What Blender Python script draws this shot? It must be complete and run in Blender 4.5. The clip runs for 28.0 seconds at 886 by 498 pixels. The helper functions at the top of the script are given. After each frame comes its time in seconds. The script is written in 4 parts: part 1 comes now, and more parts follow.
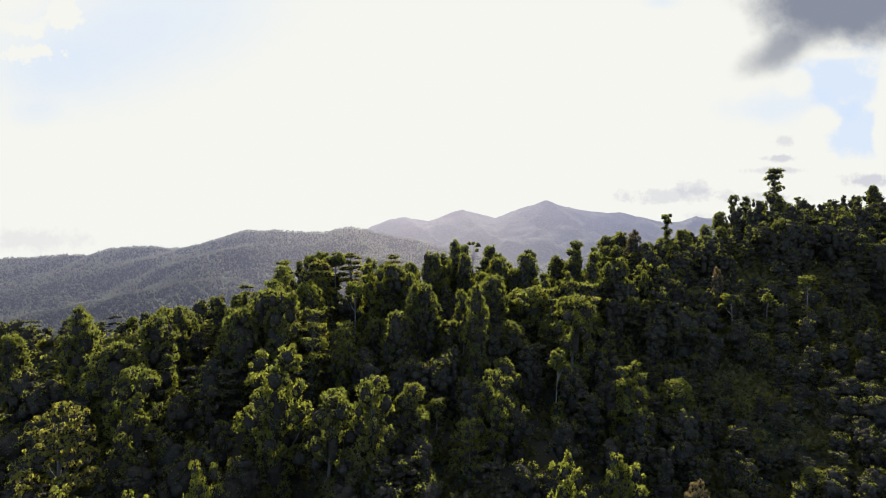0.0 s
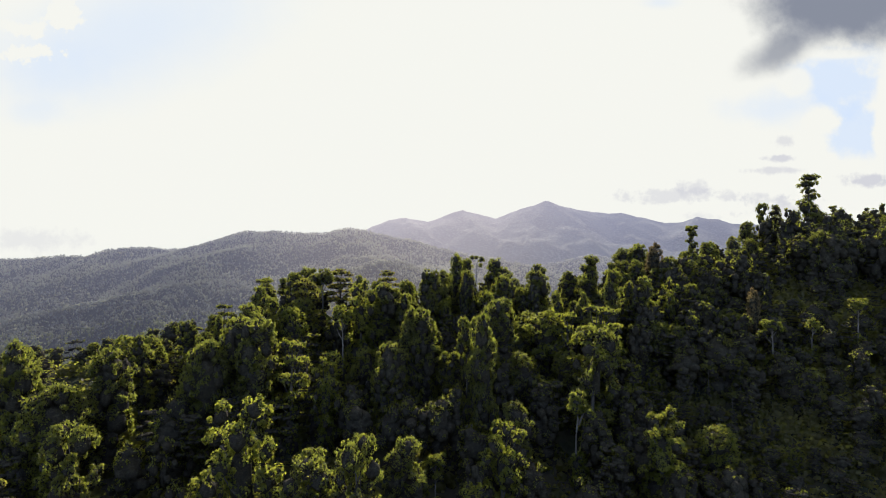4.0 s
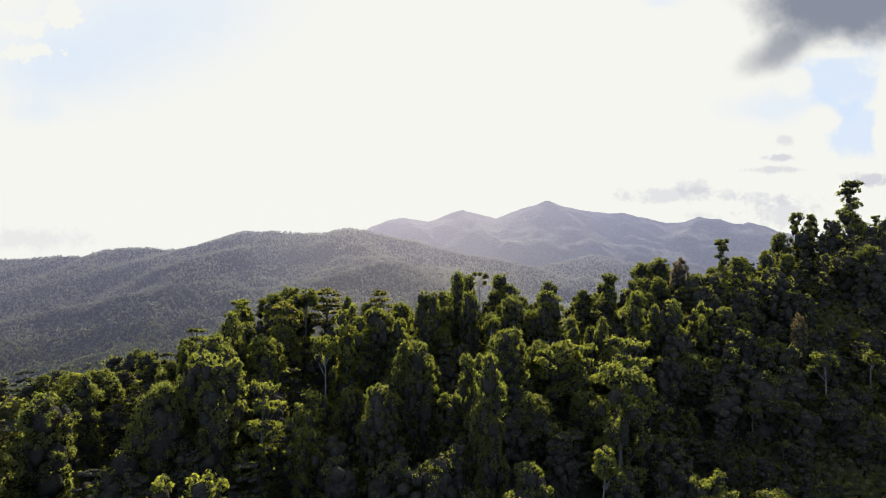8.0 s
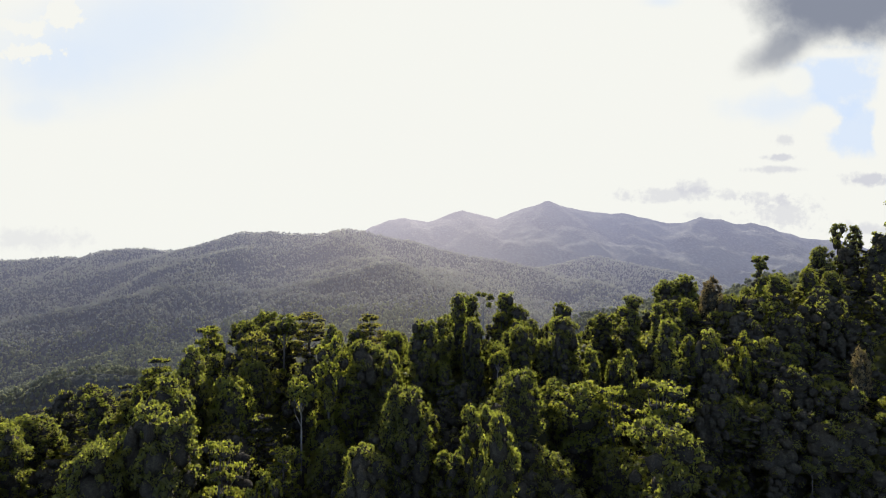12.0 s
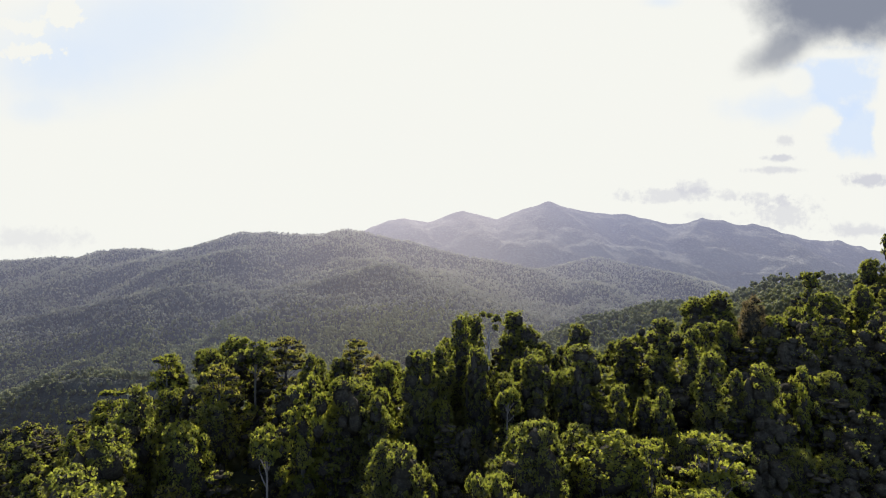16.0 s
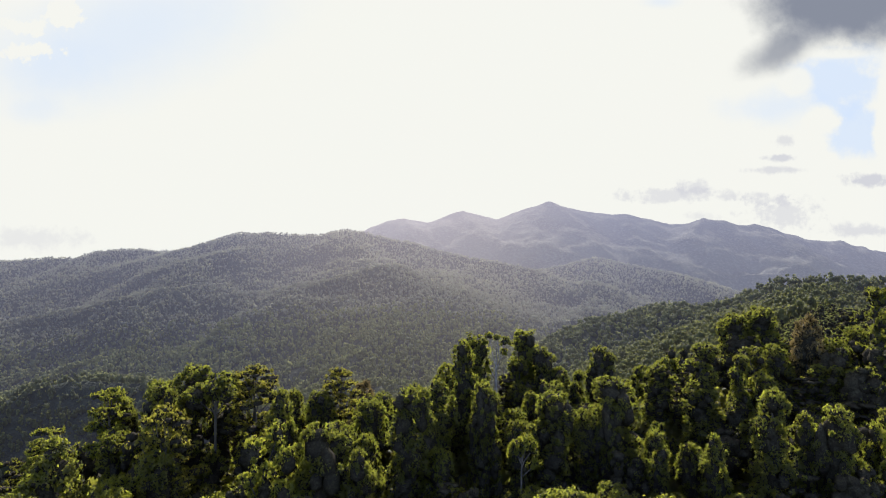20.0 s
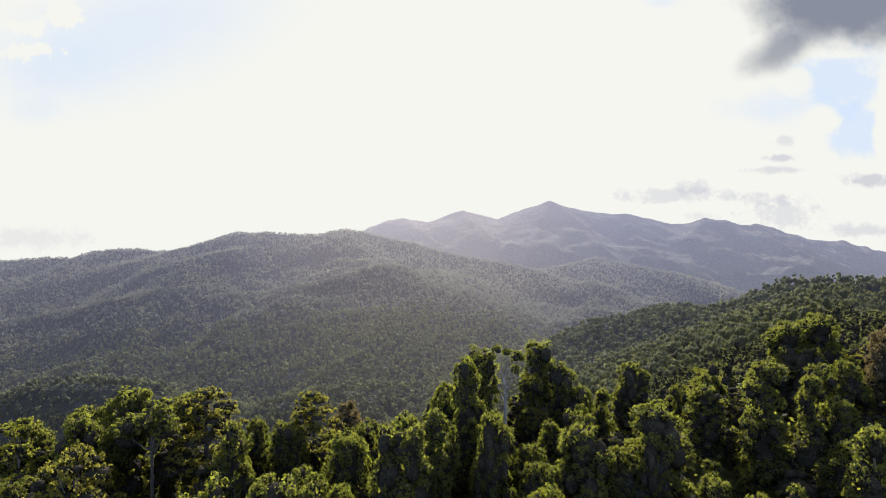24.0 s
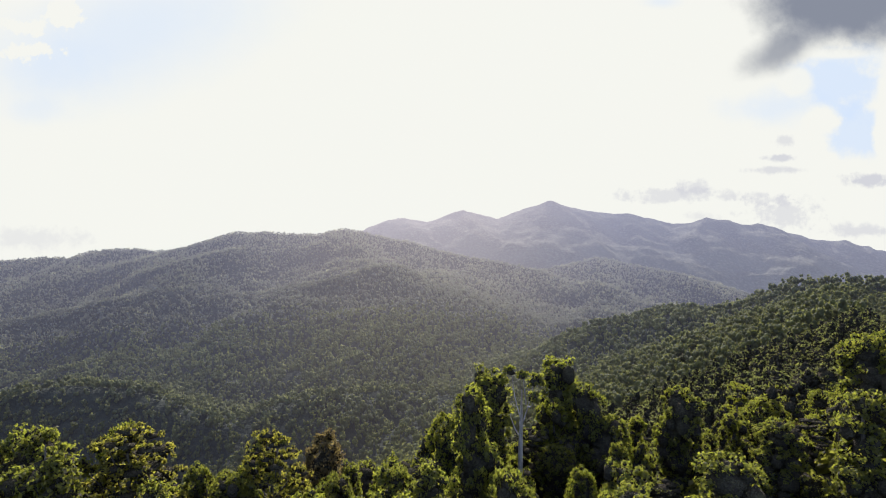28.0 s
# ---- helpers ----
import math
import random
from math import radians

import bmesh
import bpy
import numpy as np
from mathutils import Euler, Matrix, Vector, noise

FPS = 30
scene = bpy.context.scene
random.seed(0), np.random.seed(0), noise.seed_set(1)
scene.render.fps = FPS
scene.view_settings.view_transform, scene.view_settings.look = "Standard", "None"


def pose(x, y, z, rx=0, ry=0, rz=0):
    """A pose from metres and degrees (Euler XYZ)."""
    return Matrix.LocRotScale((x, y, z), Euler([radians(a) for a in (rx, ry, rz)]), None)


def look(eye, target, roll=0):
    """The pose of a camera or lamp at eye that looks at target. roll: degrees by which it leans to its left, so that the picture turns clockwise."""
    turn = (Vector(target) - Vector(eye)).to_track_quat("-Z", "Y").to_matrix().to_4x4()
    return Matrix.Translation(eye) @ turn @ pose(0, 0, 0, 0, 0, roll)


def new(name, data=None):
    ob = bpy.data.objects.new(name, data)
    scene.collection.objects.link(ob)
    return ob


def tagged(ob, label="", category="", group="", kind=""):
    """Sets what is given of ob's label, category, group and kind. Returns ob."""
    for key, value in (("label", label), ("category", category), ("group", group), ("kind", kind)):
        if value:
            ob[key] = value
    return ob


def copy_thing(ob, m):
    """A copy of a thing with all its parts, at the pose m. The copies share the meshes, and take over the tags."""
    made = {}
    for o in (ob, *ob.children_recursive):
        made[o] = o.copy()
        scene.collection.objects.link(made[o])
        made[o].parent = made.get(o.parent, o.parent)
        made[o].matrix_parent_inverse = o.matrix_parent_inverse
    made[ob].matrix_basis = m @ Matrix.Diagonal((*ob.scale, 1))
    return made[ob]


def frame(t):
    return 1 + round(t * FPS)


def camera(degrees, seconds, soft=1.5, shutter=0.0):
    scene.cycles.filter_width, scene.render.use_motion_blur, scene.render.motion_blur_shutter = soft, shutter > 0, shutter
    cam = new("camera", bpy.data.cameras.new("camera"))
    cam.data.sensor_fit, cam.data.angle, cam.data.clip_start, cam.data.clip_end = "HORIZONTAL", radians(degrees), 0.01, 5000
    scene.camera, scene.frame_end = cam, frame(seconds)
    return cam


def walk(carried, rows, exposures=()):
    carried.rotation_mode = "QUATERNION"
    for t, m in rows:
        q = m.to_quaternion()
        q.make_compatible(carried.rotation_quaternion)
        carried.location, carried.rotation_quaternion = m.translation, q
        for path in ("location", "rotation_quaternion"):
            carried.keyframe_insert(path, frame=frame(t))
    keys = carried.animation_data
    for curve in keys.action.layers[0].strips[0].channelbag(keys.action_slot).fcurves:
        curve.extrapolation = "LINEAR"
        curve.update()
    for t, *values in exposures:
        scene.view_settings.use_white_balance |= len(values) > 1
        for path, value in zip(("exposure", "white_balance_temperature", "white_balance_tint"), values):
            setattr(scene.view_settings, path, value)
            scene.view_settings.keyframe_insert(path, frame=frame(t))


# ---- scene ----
EXPOSURE, KELVIN, TINT = 1.5, 5900, 24
cam = camera(76.8, 28.0, soft=1.0)
PATH = [
    (0, 0.00, -37.37, 110.76, 90.0, 0.0, 0.0),
    (1.5, 0.00, -27.18, 113.28, 90.0, 0.0, 0.0),
    (3.5, 0.00, -13.59, 116.64, 90.0, 0.0, 0.0),
    (5.5, 0.00, 0.00, 120.00, 90.00, 0.00, 0.00),
    (7.0, 0.15, 10.20, 122.55, 90.00, 0.00, 0.00),
    (8.5, 0.30, 20.25, 124.95, 89.90, 0.00, 0.00),
    (10.0, 0.45, 30.45, 127.65, 89.90, 0.00, 0.00),
    (11.0, 0.45, 37.05, 129.15, 89.90, 0.00, 0.00),
    (12.0, 0.60, 43.80, 130.35, 89.90, 0.00, 0.00),
    (14.5, 0.60, 60.15, 133.05, 89.90, 0.00, 0.00),
    (16.0, 0.75, 70.20, 134.55, 89.90, -0.10, 0.00),
    (17.5, 0.75, 79.95, 135.90, 89.90, -0.10, 0.00),
    (19.0, 0.90, 89.70, 137.10, 89.90, -0.10, 0.00),
    (20.0, 0.90, 96.00, 137.25, 89.90, -0.10, 0.00),
    (21.5, 1.05, 105.60, 136.80, 89.90, -0.10, 0.00),
    (23.5, 1.20, 118.95, 136.35, 89.90, -0.10, 0.00),
    (25.0, 1.35, 129.00, 135.90, 89.90, -0.10, 0.00),
    (26.5, 1.35, 139.20, 135.45, 89.90, -0.10, 0.00),
    (28.0, 1.50, 148.20, 135.30, 89.90, -0.10, 0.00),
]
walk(cam, [(t, pose(*p)) for t, *p in PATH], [(0.0, EXPOSURE, KELVIN, TINT), (28.0, EXPOSURE, KELVIN, TINT)])

# ---------------------------------------------------------------- sky and sun
SUN_EL, SUN_AZ = 30.0, 6.0          # degrees up, and to the right of straight ahead
sun = new("sun", bpy.data.lights.new("sun", "SUN"))
sun.data.energy, sun.data.angle, sun.data.color = 5.0, radians(0.6), (1.0, 0.94, 0.83)
sun_dir = Vector((math.sin(radians(SUN_AZ)) * math.cos(radians(SUN_EL)),
                  math.cos(radians(SUN_AZ)) * math.cos(radians(SUN_EL)), math.sin(radians(SUN_EL))))
sun.matrix_world = look(tuple(sun_dir * 800), (0, 0, 0))


class Nodes:
    """Short hand for a node tree."""

    def __init__(self, tree):
        self.tree = tree
        tree.nodes.clear()

    def add(self, kind, links=None, **props):
        n = self.tree.nodes.new(kind)
        if "operation" in props:
            n.operation = props["operation"]
        if "use_clamp" in props:
            n.use_clamp = props["use_clamp"]
        if "interpolation_type" in props:
            n.interpolation_type = props["interpolation_type"]
        if "data_type" in props:
            n.data_type = props["data_type"]
        for k, v in (links or {}).items():
            if isinstance(v, bpy.types.NodeSocket):
                self.tree.links.new(v, n.inputs[k])
            else:
                n.inputs[k].default_value = v
        return n

    def math(self, op, a, b=0.0, clamp=False):
        return self.add("ShaderNodeMath", {0: a, 1: b}, operation=op, use_clamp=clamp).outputs[0]

    def smooth(self, v, lo, hi):
        n = self.add("ShaderNodeMapRange", {"Value": v, "From Min": lo, "From Max": hi}, interpolation_type="SMOOTHSTEP")
        return n.outputs["Result"]

    def mix(self, f, a, b):
        n = self.add("ShaderNodeMix", {0: f, 6: a, 7: b}, data_type="RGBA")
        return n.outputs[2]

    def noise(self, vec, scale, detail=4.0, rough=0.55):
        return self.add("ShaderNodeTexNoise", {"Vector": vec, "Scale": scale, "Detail": detail, "Roughness": rough}).outputs[0]


world = bpy.data.worlds.new("sky")
scene.world = world
world.use_nodes = True
W = Nodes(world.node_tree)
way = W.add("ShaderNodeTexCoord").outputs["Generated"]
sx, sy, sz = W.add("ShaderNodeSeparateXYZ", {0: way}).outputs
air = W.add("ShaderNodeTexSky")
air.sky_type, air.sun_disc, air.sun_elevation, air.sun_rotation = "NISHITA", False, radians(SUN_EL), radians(SUN_AZ)
air.altitude, air.dust_density = 200.0, 1.5
clear = W.add("ShaderNodeVectorMath", {0: air.outputs[0], "Scale": 0.16}, operation="SCALE").outputs[0]
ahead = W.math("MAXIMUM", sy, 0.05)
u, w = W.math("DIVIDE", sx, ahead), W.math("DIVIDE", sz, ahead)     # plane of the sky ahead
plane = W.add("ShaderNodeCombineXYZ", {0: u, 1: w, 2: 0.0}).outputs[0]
billow = W.noise(plane, 9.0, 7.0, 0.6)
billow_fine = W.noise(plane, 26.0, 5.0, 0.6)
ruffle = W.math("ADD", W.math("SUBTRACT", billow, 0.5), W.math("MULTIPLY", W.math("SUBTRACT", billow_fine, 0.5), 0.3))


wisp = W.math("ADD", W.math("SUBTRACT", W.noise(plane, 30.0, 6.0, 0.6), 0.5), W.math("MULTIPLY", W.math("SUBTRACT", W.noise(plane, 90.0, 4.0, 0.6), 0.5), 0.5))


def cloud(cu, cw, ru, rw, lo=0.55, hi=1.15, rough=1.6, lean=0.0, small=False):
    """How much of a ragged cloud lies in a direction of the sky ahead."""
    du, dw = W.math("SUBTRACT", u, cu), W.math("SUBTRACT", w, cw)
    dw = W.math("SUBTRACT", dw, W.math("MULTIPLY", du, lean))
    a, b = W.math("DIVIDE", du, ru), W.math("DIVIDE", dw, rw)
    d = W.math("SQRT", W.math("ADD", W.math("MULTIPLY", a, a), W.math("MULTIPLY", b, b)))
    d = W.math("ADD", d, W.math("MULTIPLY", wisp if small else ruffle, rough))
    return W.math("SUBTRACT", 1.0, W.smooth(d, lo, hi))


# thin bright cloud lit from behind by the sun, thinning out away from it
toward = W.add("ShaderNodeVectorMath", {0: way, 1: tuple(sun_dir)}, operation="DOT_PRODUCT").outputs["Value"]
veil = W.smooth(toward, -0.15, 0.62)
scatter = W.smooth(W.noise(way, 3.2, 6.0), 0.42, 0.66)
veil = W.math("MAXIMUM", veil, W.math("MULTIPLY", scatter, 0.5))
GAIN = 2 ** -EXPOSURE
white = (0.915 * GAIN, 0.935 * GAIN, 0.735 * GAIN, 1.0)
blue = (0.66 * GAIN, 0.80 * GAIN, 0.84 * GAIN, 1.0)
grey = (0.25 * GAIN, 0.28 * GAIN, 0.29 * GAIN, 1.0)
pale = (0.58 * GAIN, 0.60 * GAIN, 0.57 * GAIN, 1.0)
sky = W.mix(veil, clear, white)
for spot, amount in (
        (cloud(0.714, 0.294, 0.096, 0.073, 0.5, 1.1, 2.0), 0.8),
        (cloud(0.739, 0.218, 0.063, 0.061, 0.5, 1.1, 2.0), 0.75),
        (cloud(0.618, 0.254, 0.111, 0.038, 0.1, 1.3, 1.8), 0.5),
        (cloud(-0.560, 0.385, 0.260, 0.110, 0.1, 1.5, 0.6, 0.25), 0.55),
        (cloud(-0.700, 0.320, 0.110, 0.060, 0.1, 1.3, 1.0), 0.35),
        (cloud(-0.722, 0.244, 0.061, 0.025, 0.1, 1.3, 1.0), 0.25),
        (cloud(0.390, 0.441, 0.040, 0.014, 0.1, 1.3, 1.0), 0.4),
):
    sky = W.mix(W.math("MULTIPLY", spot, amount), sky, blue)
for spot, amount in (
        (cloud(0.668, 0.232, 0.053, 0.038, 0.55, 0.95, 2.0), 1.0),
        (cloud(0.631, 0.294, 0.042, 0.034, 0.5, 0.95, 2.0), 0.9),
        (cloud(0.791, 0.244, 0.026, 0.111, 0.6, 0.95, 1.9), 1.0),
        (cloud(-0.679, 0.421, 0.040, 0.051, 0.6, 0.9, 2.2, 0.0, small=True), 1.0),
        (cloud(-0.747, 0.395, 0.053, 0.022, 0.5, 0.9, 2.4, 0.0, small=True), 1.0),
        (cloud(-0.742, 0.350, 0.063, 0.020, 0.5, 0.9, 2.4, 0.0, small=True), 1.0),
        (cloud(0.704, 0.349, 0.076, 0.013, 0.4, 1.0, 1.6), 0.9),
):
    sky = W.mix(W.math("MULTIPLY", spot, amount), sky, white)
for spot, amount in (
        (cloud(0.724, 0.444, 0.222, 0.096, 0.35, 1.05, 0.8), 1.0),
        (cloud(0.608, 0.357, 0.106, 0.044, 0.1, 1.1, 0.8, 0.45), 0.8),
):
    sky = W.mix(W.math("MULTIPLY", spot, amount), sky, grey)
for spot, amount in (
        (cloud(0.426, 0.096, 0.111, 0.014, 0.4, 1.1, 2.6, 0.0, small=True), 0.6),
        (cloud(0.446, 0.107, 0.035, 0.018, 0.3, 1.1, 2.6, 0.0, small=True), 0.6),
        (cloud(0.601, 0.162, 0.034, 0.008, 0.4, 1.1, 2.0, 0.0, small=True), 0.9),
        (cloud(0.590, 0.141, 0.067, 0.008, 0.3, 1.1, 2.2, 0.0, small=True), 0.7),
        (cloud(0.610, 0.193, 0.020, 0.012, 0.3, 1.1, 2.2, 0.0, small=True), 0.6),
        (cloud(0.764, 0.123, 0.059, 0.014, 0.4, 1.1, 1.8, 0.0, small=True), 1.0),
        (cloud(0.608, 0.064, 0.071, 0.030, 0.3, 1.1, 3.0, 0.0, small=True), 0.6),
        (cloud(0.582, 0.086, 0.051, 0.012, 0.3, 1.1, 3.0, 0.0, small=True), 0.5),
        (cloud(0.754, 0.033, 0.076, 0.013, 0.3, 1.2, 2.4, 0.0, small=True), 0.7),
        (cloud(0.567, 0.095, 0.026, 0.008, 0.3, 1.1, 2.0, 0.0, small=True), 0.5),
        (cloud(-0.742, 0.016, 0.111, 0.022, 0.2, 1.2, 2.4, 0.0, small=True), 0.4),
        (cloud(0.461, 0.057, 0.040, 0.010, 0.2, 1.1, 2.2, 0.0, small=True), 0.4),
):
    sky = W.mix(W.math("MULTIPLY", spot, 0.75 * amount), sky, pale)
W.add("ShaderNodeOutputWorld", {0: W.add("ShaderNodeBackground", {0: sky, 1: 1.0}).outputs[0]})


# ---------------------------------------------------------------- materials
def material(name):
    m = bpy.data.materials.new(name)
    m.use_nodes = True
    return m, Nodes(m.node_tree)


def haze_glow(n, pos):
    """Colour and strength of a surface glow that imitates haze: it grows with the distance
    down the valley, and most towards the sun, as if air scattered its light forwards."""
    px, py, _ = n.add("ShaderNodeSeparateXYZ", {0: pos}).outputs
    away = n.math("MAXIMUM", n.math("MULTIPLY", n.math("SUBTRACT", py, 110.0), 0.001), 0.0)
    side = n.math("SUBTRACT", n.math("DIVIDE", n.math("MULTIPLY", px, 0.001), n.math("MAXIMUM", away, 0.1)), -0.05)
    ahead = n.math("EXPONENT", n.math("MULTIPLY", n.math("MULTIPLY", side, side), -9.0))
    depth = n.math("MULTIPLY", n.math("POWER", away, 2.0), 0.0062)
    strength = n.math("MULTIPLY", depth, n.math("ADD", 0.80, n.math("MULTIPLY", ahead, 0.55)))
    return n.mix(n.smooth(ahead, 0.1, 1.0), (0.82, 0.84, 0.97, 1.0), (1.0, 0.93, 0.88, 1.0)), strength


def foliage(name, dark, light, through_col, through_amount=0.4, rough=0.55, spec=0.03, patch=0.06, air=False):
    """Leaves: two greens mixed leaf by leaf, tree by tree and in patches; sunlight shines through them.
    air: adds a glow to the leaves that imitates haze over distance."""
    m, n = material(name)
    info = n.add("ShaderNodeObjectInfo")
    geo = n.add("ShaderNodeNewGeometry")
    coarse = n.noise(geo.outputs["Position"], patch, 3.0)
    f = n.math("ADD", n.math("MULTIPLY", geo.outputs["Random Per Island"], 0.45), n.math("MULTIPLY", info.outputs["Random"], 0.3))
    f = n.math("ADD", f, n.math("MULTIPLY", n.math("SUBTRACT", coarse, 0.35), 0.9), clamp=True)
    base = n.mix(f, (*dark, 1), (*light, 1))
    p = n.add("ShaderNodeBsdfPrincipled", {"Base Color": base, "Roughness": rough, "Specular IOR Level": spec})
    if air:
        tone, strength = haze_glow(n, geo.outputs["Position"])
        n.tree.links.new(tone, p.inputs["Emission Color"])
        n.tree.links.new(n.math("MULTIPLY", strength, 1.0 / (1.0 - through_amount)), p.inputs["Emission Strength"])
    p = p.outputs[0]
    glow = n.mix(f, tuple(0.7 * c for c in through_col) + (1,), (*through_col, 1))
    t = n.add("ShaderNodeBsdfTranslucent", {0: glow})
    n.add("ShaderNodeOutputMaterial", {0: n.add("ShaderNodeMixShader", {0: through_amount, 1: p, 2: t.outputs[0]}).outputs[0]})
    return m


def bark(name, dark, light, scale=1.5):
    m, n = material(name)
    pos = n.add("ShaderNodeTexCoord").outputs["Object"]
    streak = n.add("ShaderNodeMapping", {0: pos, "Scale": (1.0, 1.0, 0.18)}).outputs[0]
    f = n.noise(streak, scale, 6.0, 0.65)
    fine = n.noise(streak, scale * 7, 4.0)
    base = n.mix(n.smooth(f, 0.35, 0.65), (*dark, 1), (*light, 1))
    b = n.add("ShaderNodeBump", {"Height": fine, "Strength": 0.5, "Distance": 0.05}).outputs[0]
    p = n.add("ShaderNodeBsdfPrincipled", {"Base Color": base, "Roughness": 0.85, "Normal": b})
    n.add("ShaderNodeOutputMaterial", {0: p.outputs[0]})
    return m


LEAF = {
    "deep": foliage("deep_green_leaves", (0.037, 0.037, 0.023), (0.062, 0.065, 0.030), (0.255, 0.280, 0.024), 0.50),
    "vine": foliage("climber_leaves", (0.037, 0.037, 0.024), (0.062, 0.065, 0.031), (0.275, 0.300, 0.026), 0.50),
    "bright": foliage("yellow_green_leaves", (0.048, 0.053, 0.022), (0.086, 0.095, 0.028), (0.325, 0.345, 0.026), 0.50),
    "olive": foliage("olive_feathery_leaves", (0.056, 0.057, 0.024), (0.095, 0.093, 0.032), (0.36, 0.345, 0.034), 0.48),
    "dry": foliage("dry_brown_leaves", (0.075, 0.064, 0.040), (0.12, 0.10, 0.058), (0.25, 0.19, 0.050), 0.40),
    "shrub": foliage("undergrowth_leaves", (0.040, 0.037, 0.026), (0.068, 0.066, 0.034), (0.26, 0.27, 0.028), 0.48),
    # The next three also glow, imitating haze in front of them.
    "valley": foliage("valley_leaves_haze_glow", (0.038, 0.043, 0.028), (0.072, 0.080, 0.038), (0.24, 0.26, 0.055), 0.44, rough=0.7, patch=0.02, air=True),
    "hill": foliage("hillside_leaves_haze_glow", (0.042, 0.048, 0.036), (0.084, 0.092, 0.052), (0.27, 0.29, 0.09), 0.42, rough=0.8, patch=0.010, air=True),
    # Bluer than the other leaves: haze is put into the base colour too.
    "far": foliage("distant_leaves_haze_glow", (0.050, 0.054, 0.062), (0.090, 0.095, 0.086), (0.28, 0.295, 0.16), 0.44, rough=0.8, patch=0.008, air=True),
}


def crown_shade():
    """The dense inside of crowns: shade among twigs and leaves, put in as dark mottled colour."""
    m, n = material("crown_inner_shade")
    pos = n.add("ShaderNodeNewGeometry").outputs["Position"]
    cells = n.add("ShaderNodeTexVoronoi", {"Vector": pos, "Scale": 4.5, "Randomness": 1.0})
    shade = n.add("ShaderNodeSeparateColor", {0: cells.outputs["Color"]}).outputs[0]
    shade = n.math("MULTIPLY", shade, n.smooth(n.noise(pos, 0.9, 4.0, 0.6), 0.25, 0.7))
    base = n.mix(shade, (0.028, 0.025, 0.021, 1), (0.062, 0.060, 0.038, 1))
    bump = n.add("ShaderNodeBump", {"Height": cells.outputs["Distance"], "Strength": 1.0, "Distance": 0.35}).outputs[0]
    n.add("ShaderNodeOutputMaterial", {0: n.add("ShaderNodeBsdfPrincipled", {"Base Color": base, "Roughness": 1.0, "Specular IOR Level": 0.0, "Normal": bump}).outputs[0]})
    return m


INNER = crown_shade()
BARK = bark("mossy_grey_bark", (0.022, 0.020, 0.015), (0.075, 0.068, 0.052))
BLEACHED = bark("bleached_dead_wood", (0.11, 0.10, 0.085), (0.27, 0.25, 0.22))
PALE = bark("pale_smooth_bark", (0.045, 0.04, 0.032), (0.12, 0.11, 0.09))


def earth():
    """Leaf litter and low green growth under the trees."""
    m, n = material("forest_floor_soil")
    pos = n.add("ShaderNodeNewGeometry").outputs["Position"]
    a, b = n.noise(pos, 0.05, 5.0), n.noise(pos, 0.6, 6.0)
    base = n.mix(n.smooth(a, 0.4, 0.6), (0.024, 0.027, 0.017, 1), (0.036, 0.032, 0.022, 1))
    base = n.mix(n.smooth(b, 0.45, 0.7), base, (0.032, 0.036, 0.020, 1))
    bump = n.add("ShaderNodeBump", {"Height": b, "Strength": 0.8, "Distance": 0.6}).outputs[0]
    p = n.add("ShaderNodeBsdfPrincipled", {"Base Color": base, "Roughness": 1.0, "Specular IOR Level": 0.0, "Normal": bump})
    n.add("ShaderNodeOutputMaterial", {0: p.outputs[0]})
    return m


SOIL = earth()


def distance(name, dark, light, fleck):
    """Forest floor and canopy far away, with crowns as grain and haze painted in as glow."""
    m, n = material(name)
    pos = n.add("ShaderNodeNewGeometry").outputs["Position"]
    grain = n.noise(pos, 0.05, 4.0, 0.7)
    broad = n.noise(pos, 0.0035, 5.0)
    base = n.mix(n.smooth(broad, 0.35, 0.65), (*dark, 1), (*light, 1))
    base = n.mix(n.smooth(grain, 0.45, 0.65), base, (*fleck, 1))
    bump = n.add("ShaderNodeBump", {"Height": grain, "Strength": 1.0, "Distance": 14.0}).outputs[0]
    tone, strength = haze_glow(n, pos)
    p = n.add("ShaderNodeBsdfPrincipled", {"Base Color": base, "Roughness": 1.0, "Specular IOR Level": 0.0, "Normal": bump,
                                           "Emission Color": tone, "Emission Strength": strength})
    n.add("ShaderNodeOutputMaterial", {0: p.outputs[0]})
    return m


HILLSIDE = distance("far_undergrowth_haze_glow", (0.020, 0.024, 0.020), (0.030, 0.034, 0.027), (0.040, 0.044, 0.034))
BACKDROP = distance("distant_mountain_haze_glow", (0.055, 0.058, 0.048), (0.075, 0.078, 0.062), (0.090, 0.094, 0.072))

# ---------------------------------------------------------------- the lie of the land
GRID = np.random.RandomState(7).rand(256, 256)


def value_noise(x, y):
    x, y = np.asarray(x, float), np.asarray(y, float)
    i, j = np.floor(x).astype(int), np.floor(y).astype(int)
    fx, fy = x - i, y - j
    fx, fy = fx * fx * (3 - 2 * fx), fy * fy * (3 - 2 * fy)
    g = lambda a, b: GRID[a % 256, b % 256]
    return (g(i, j) * (1 - fx) + g(i + 1, j) * fx) * (1 - fy) + (g(i, j + 1) * (1 - fx) + g(i + 1, j + 1) * fx) * fy


def fbm(x, y, size, octaves=4):
    total, amp = 0.0, 1.0
    for k in range(octaves):
        total = total + amp * (value_noise(x / size + 17.3 * k, y / size - 9.1 * k) - 0.5)
        size, amp = size / 2, amp / 2
    return total


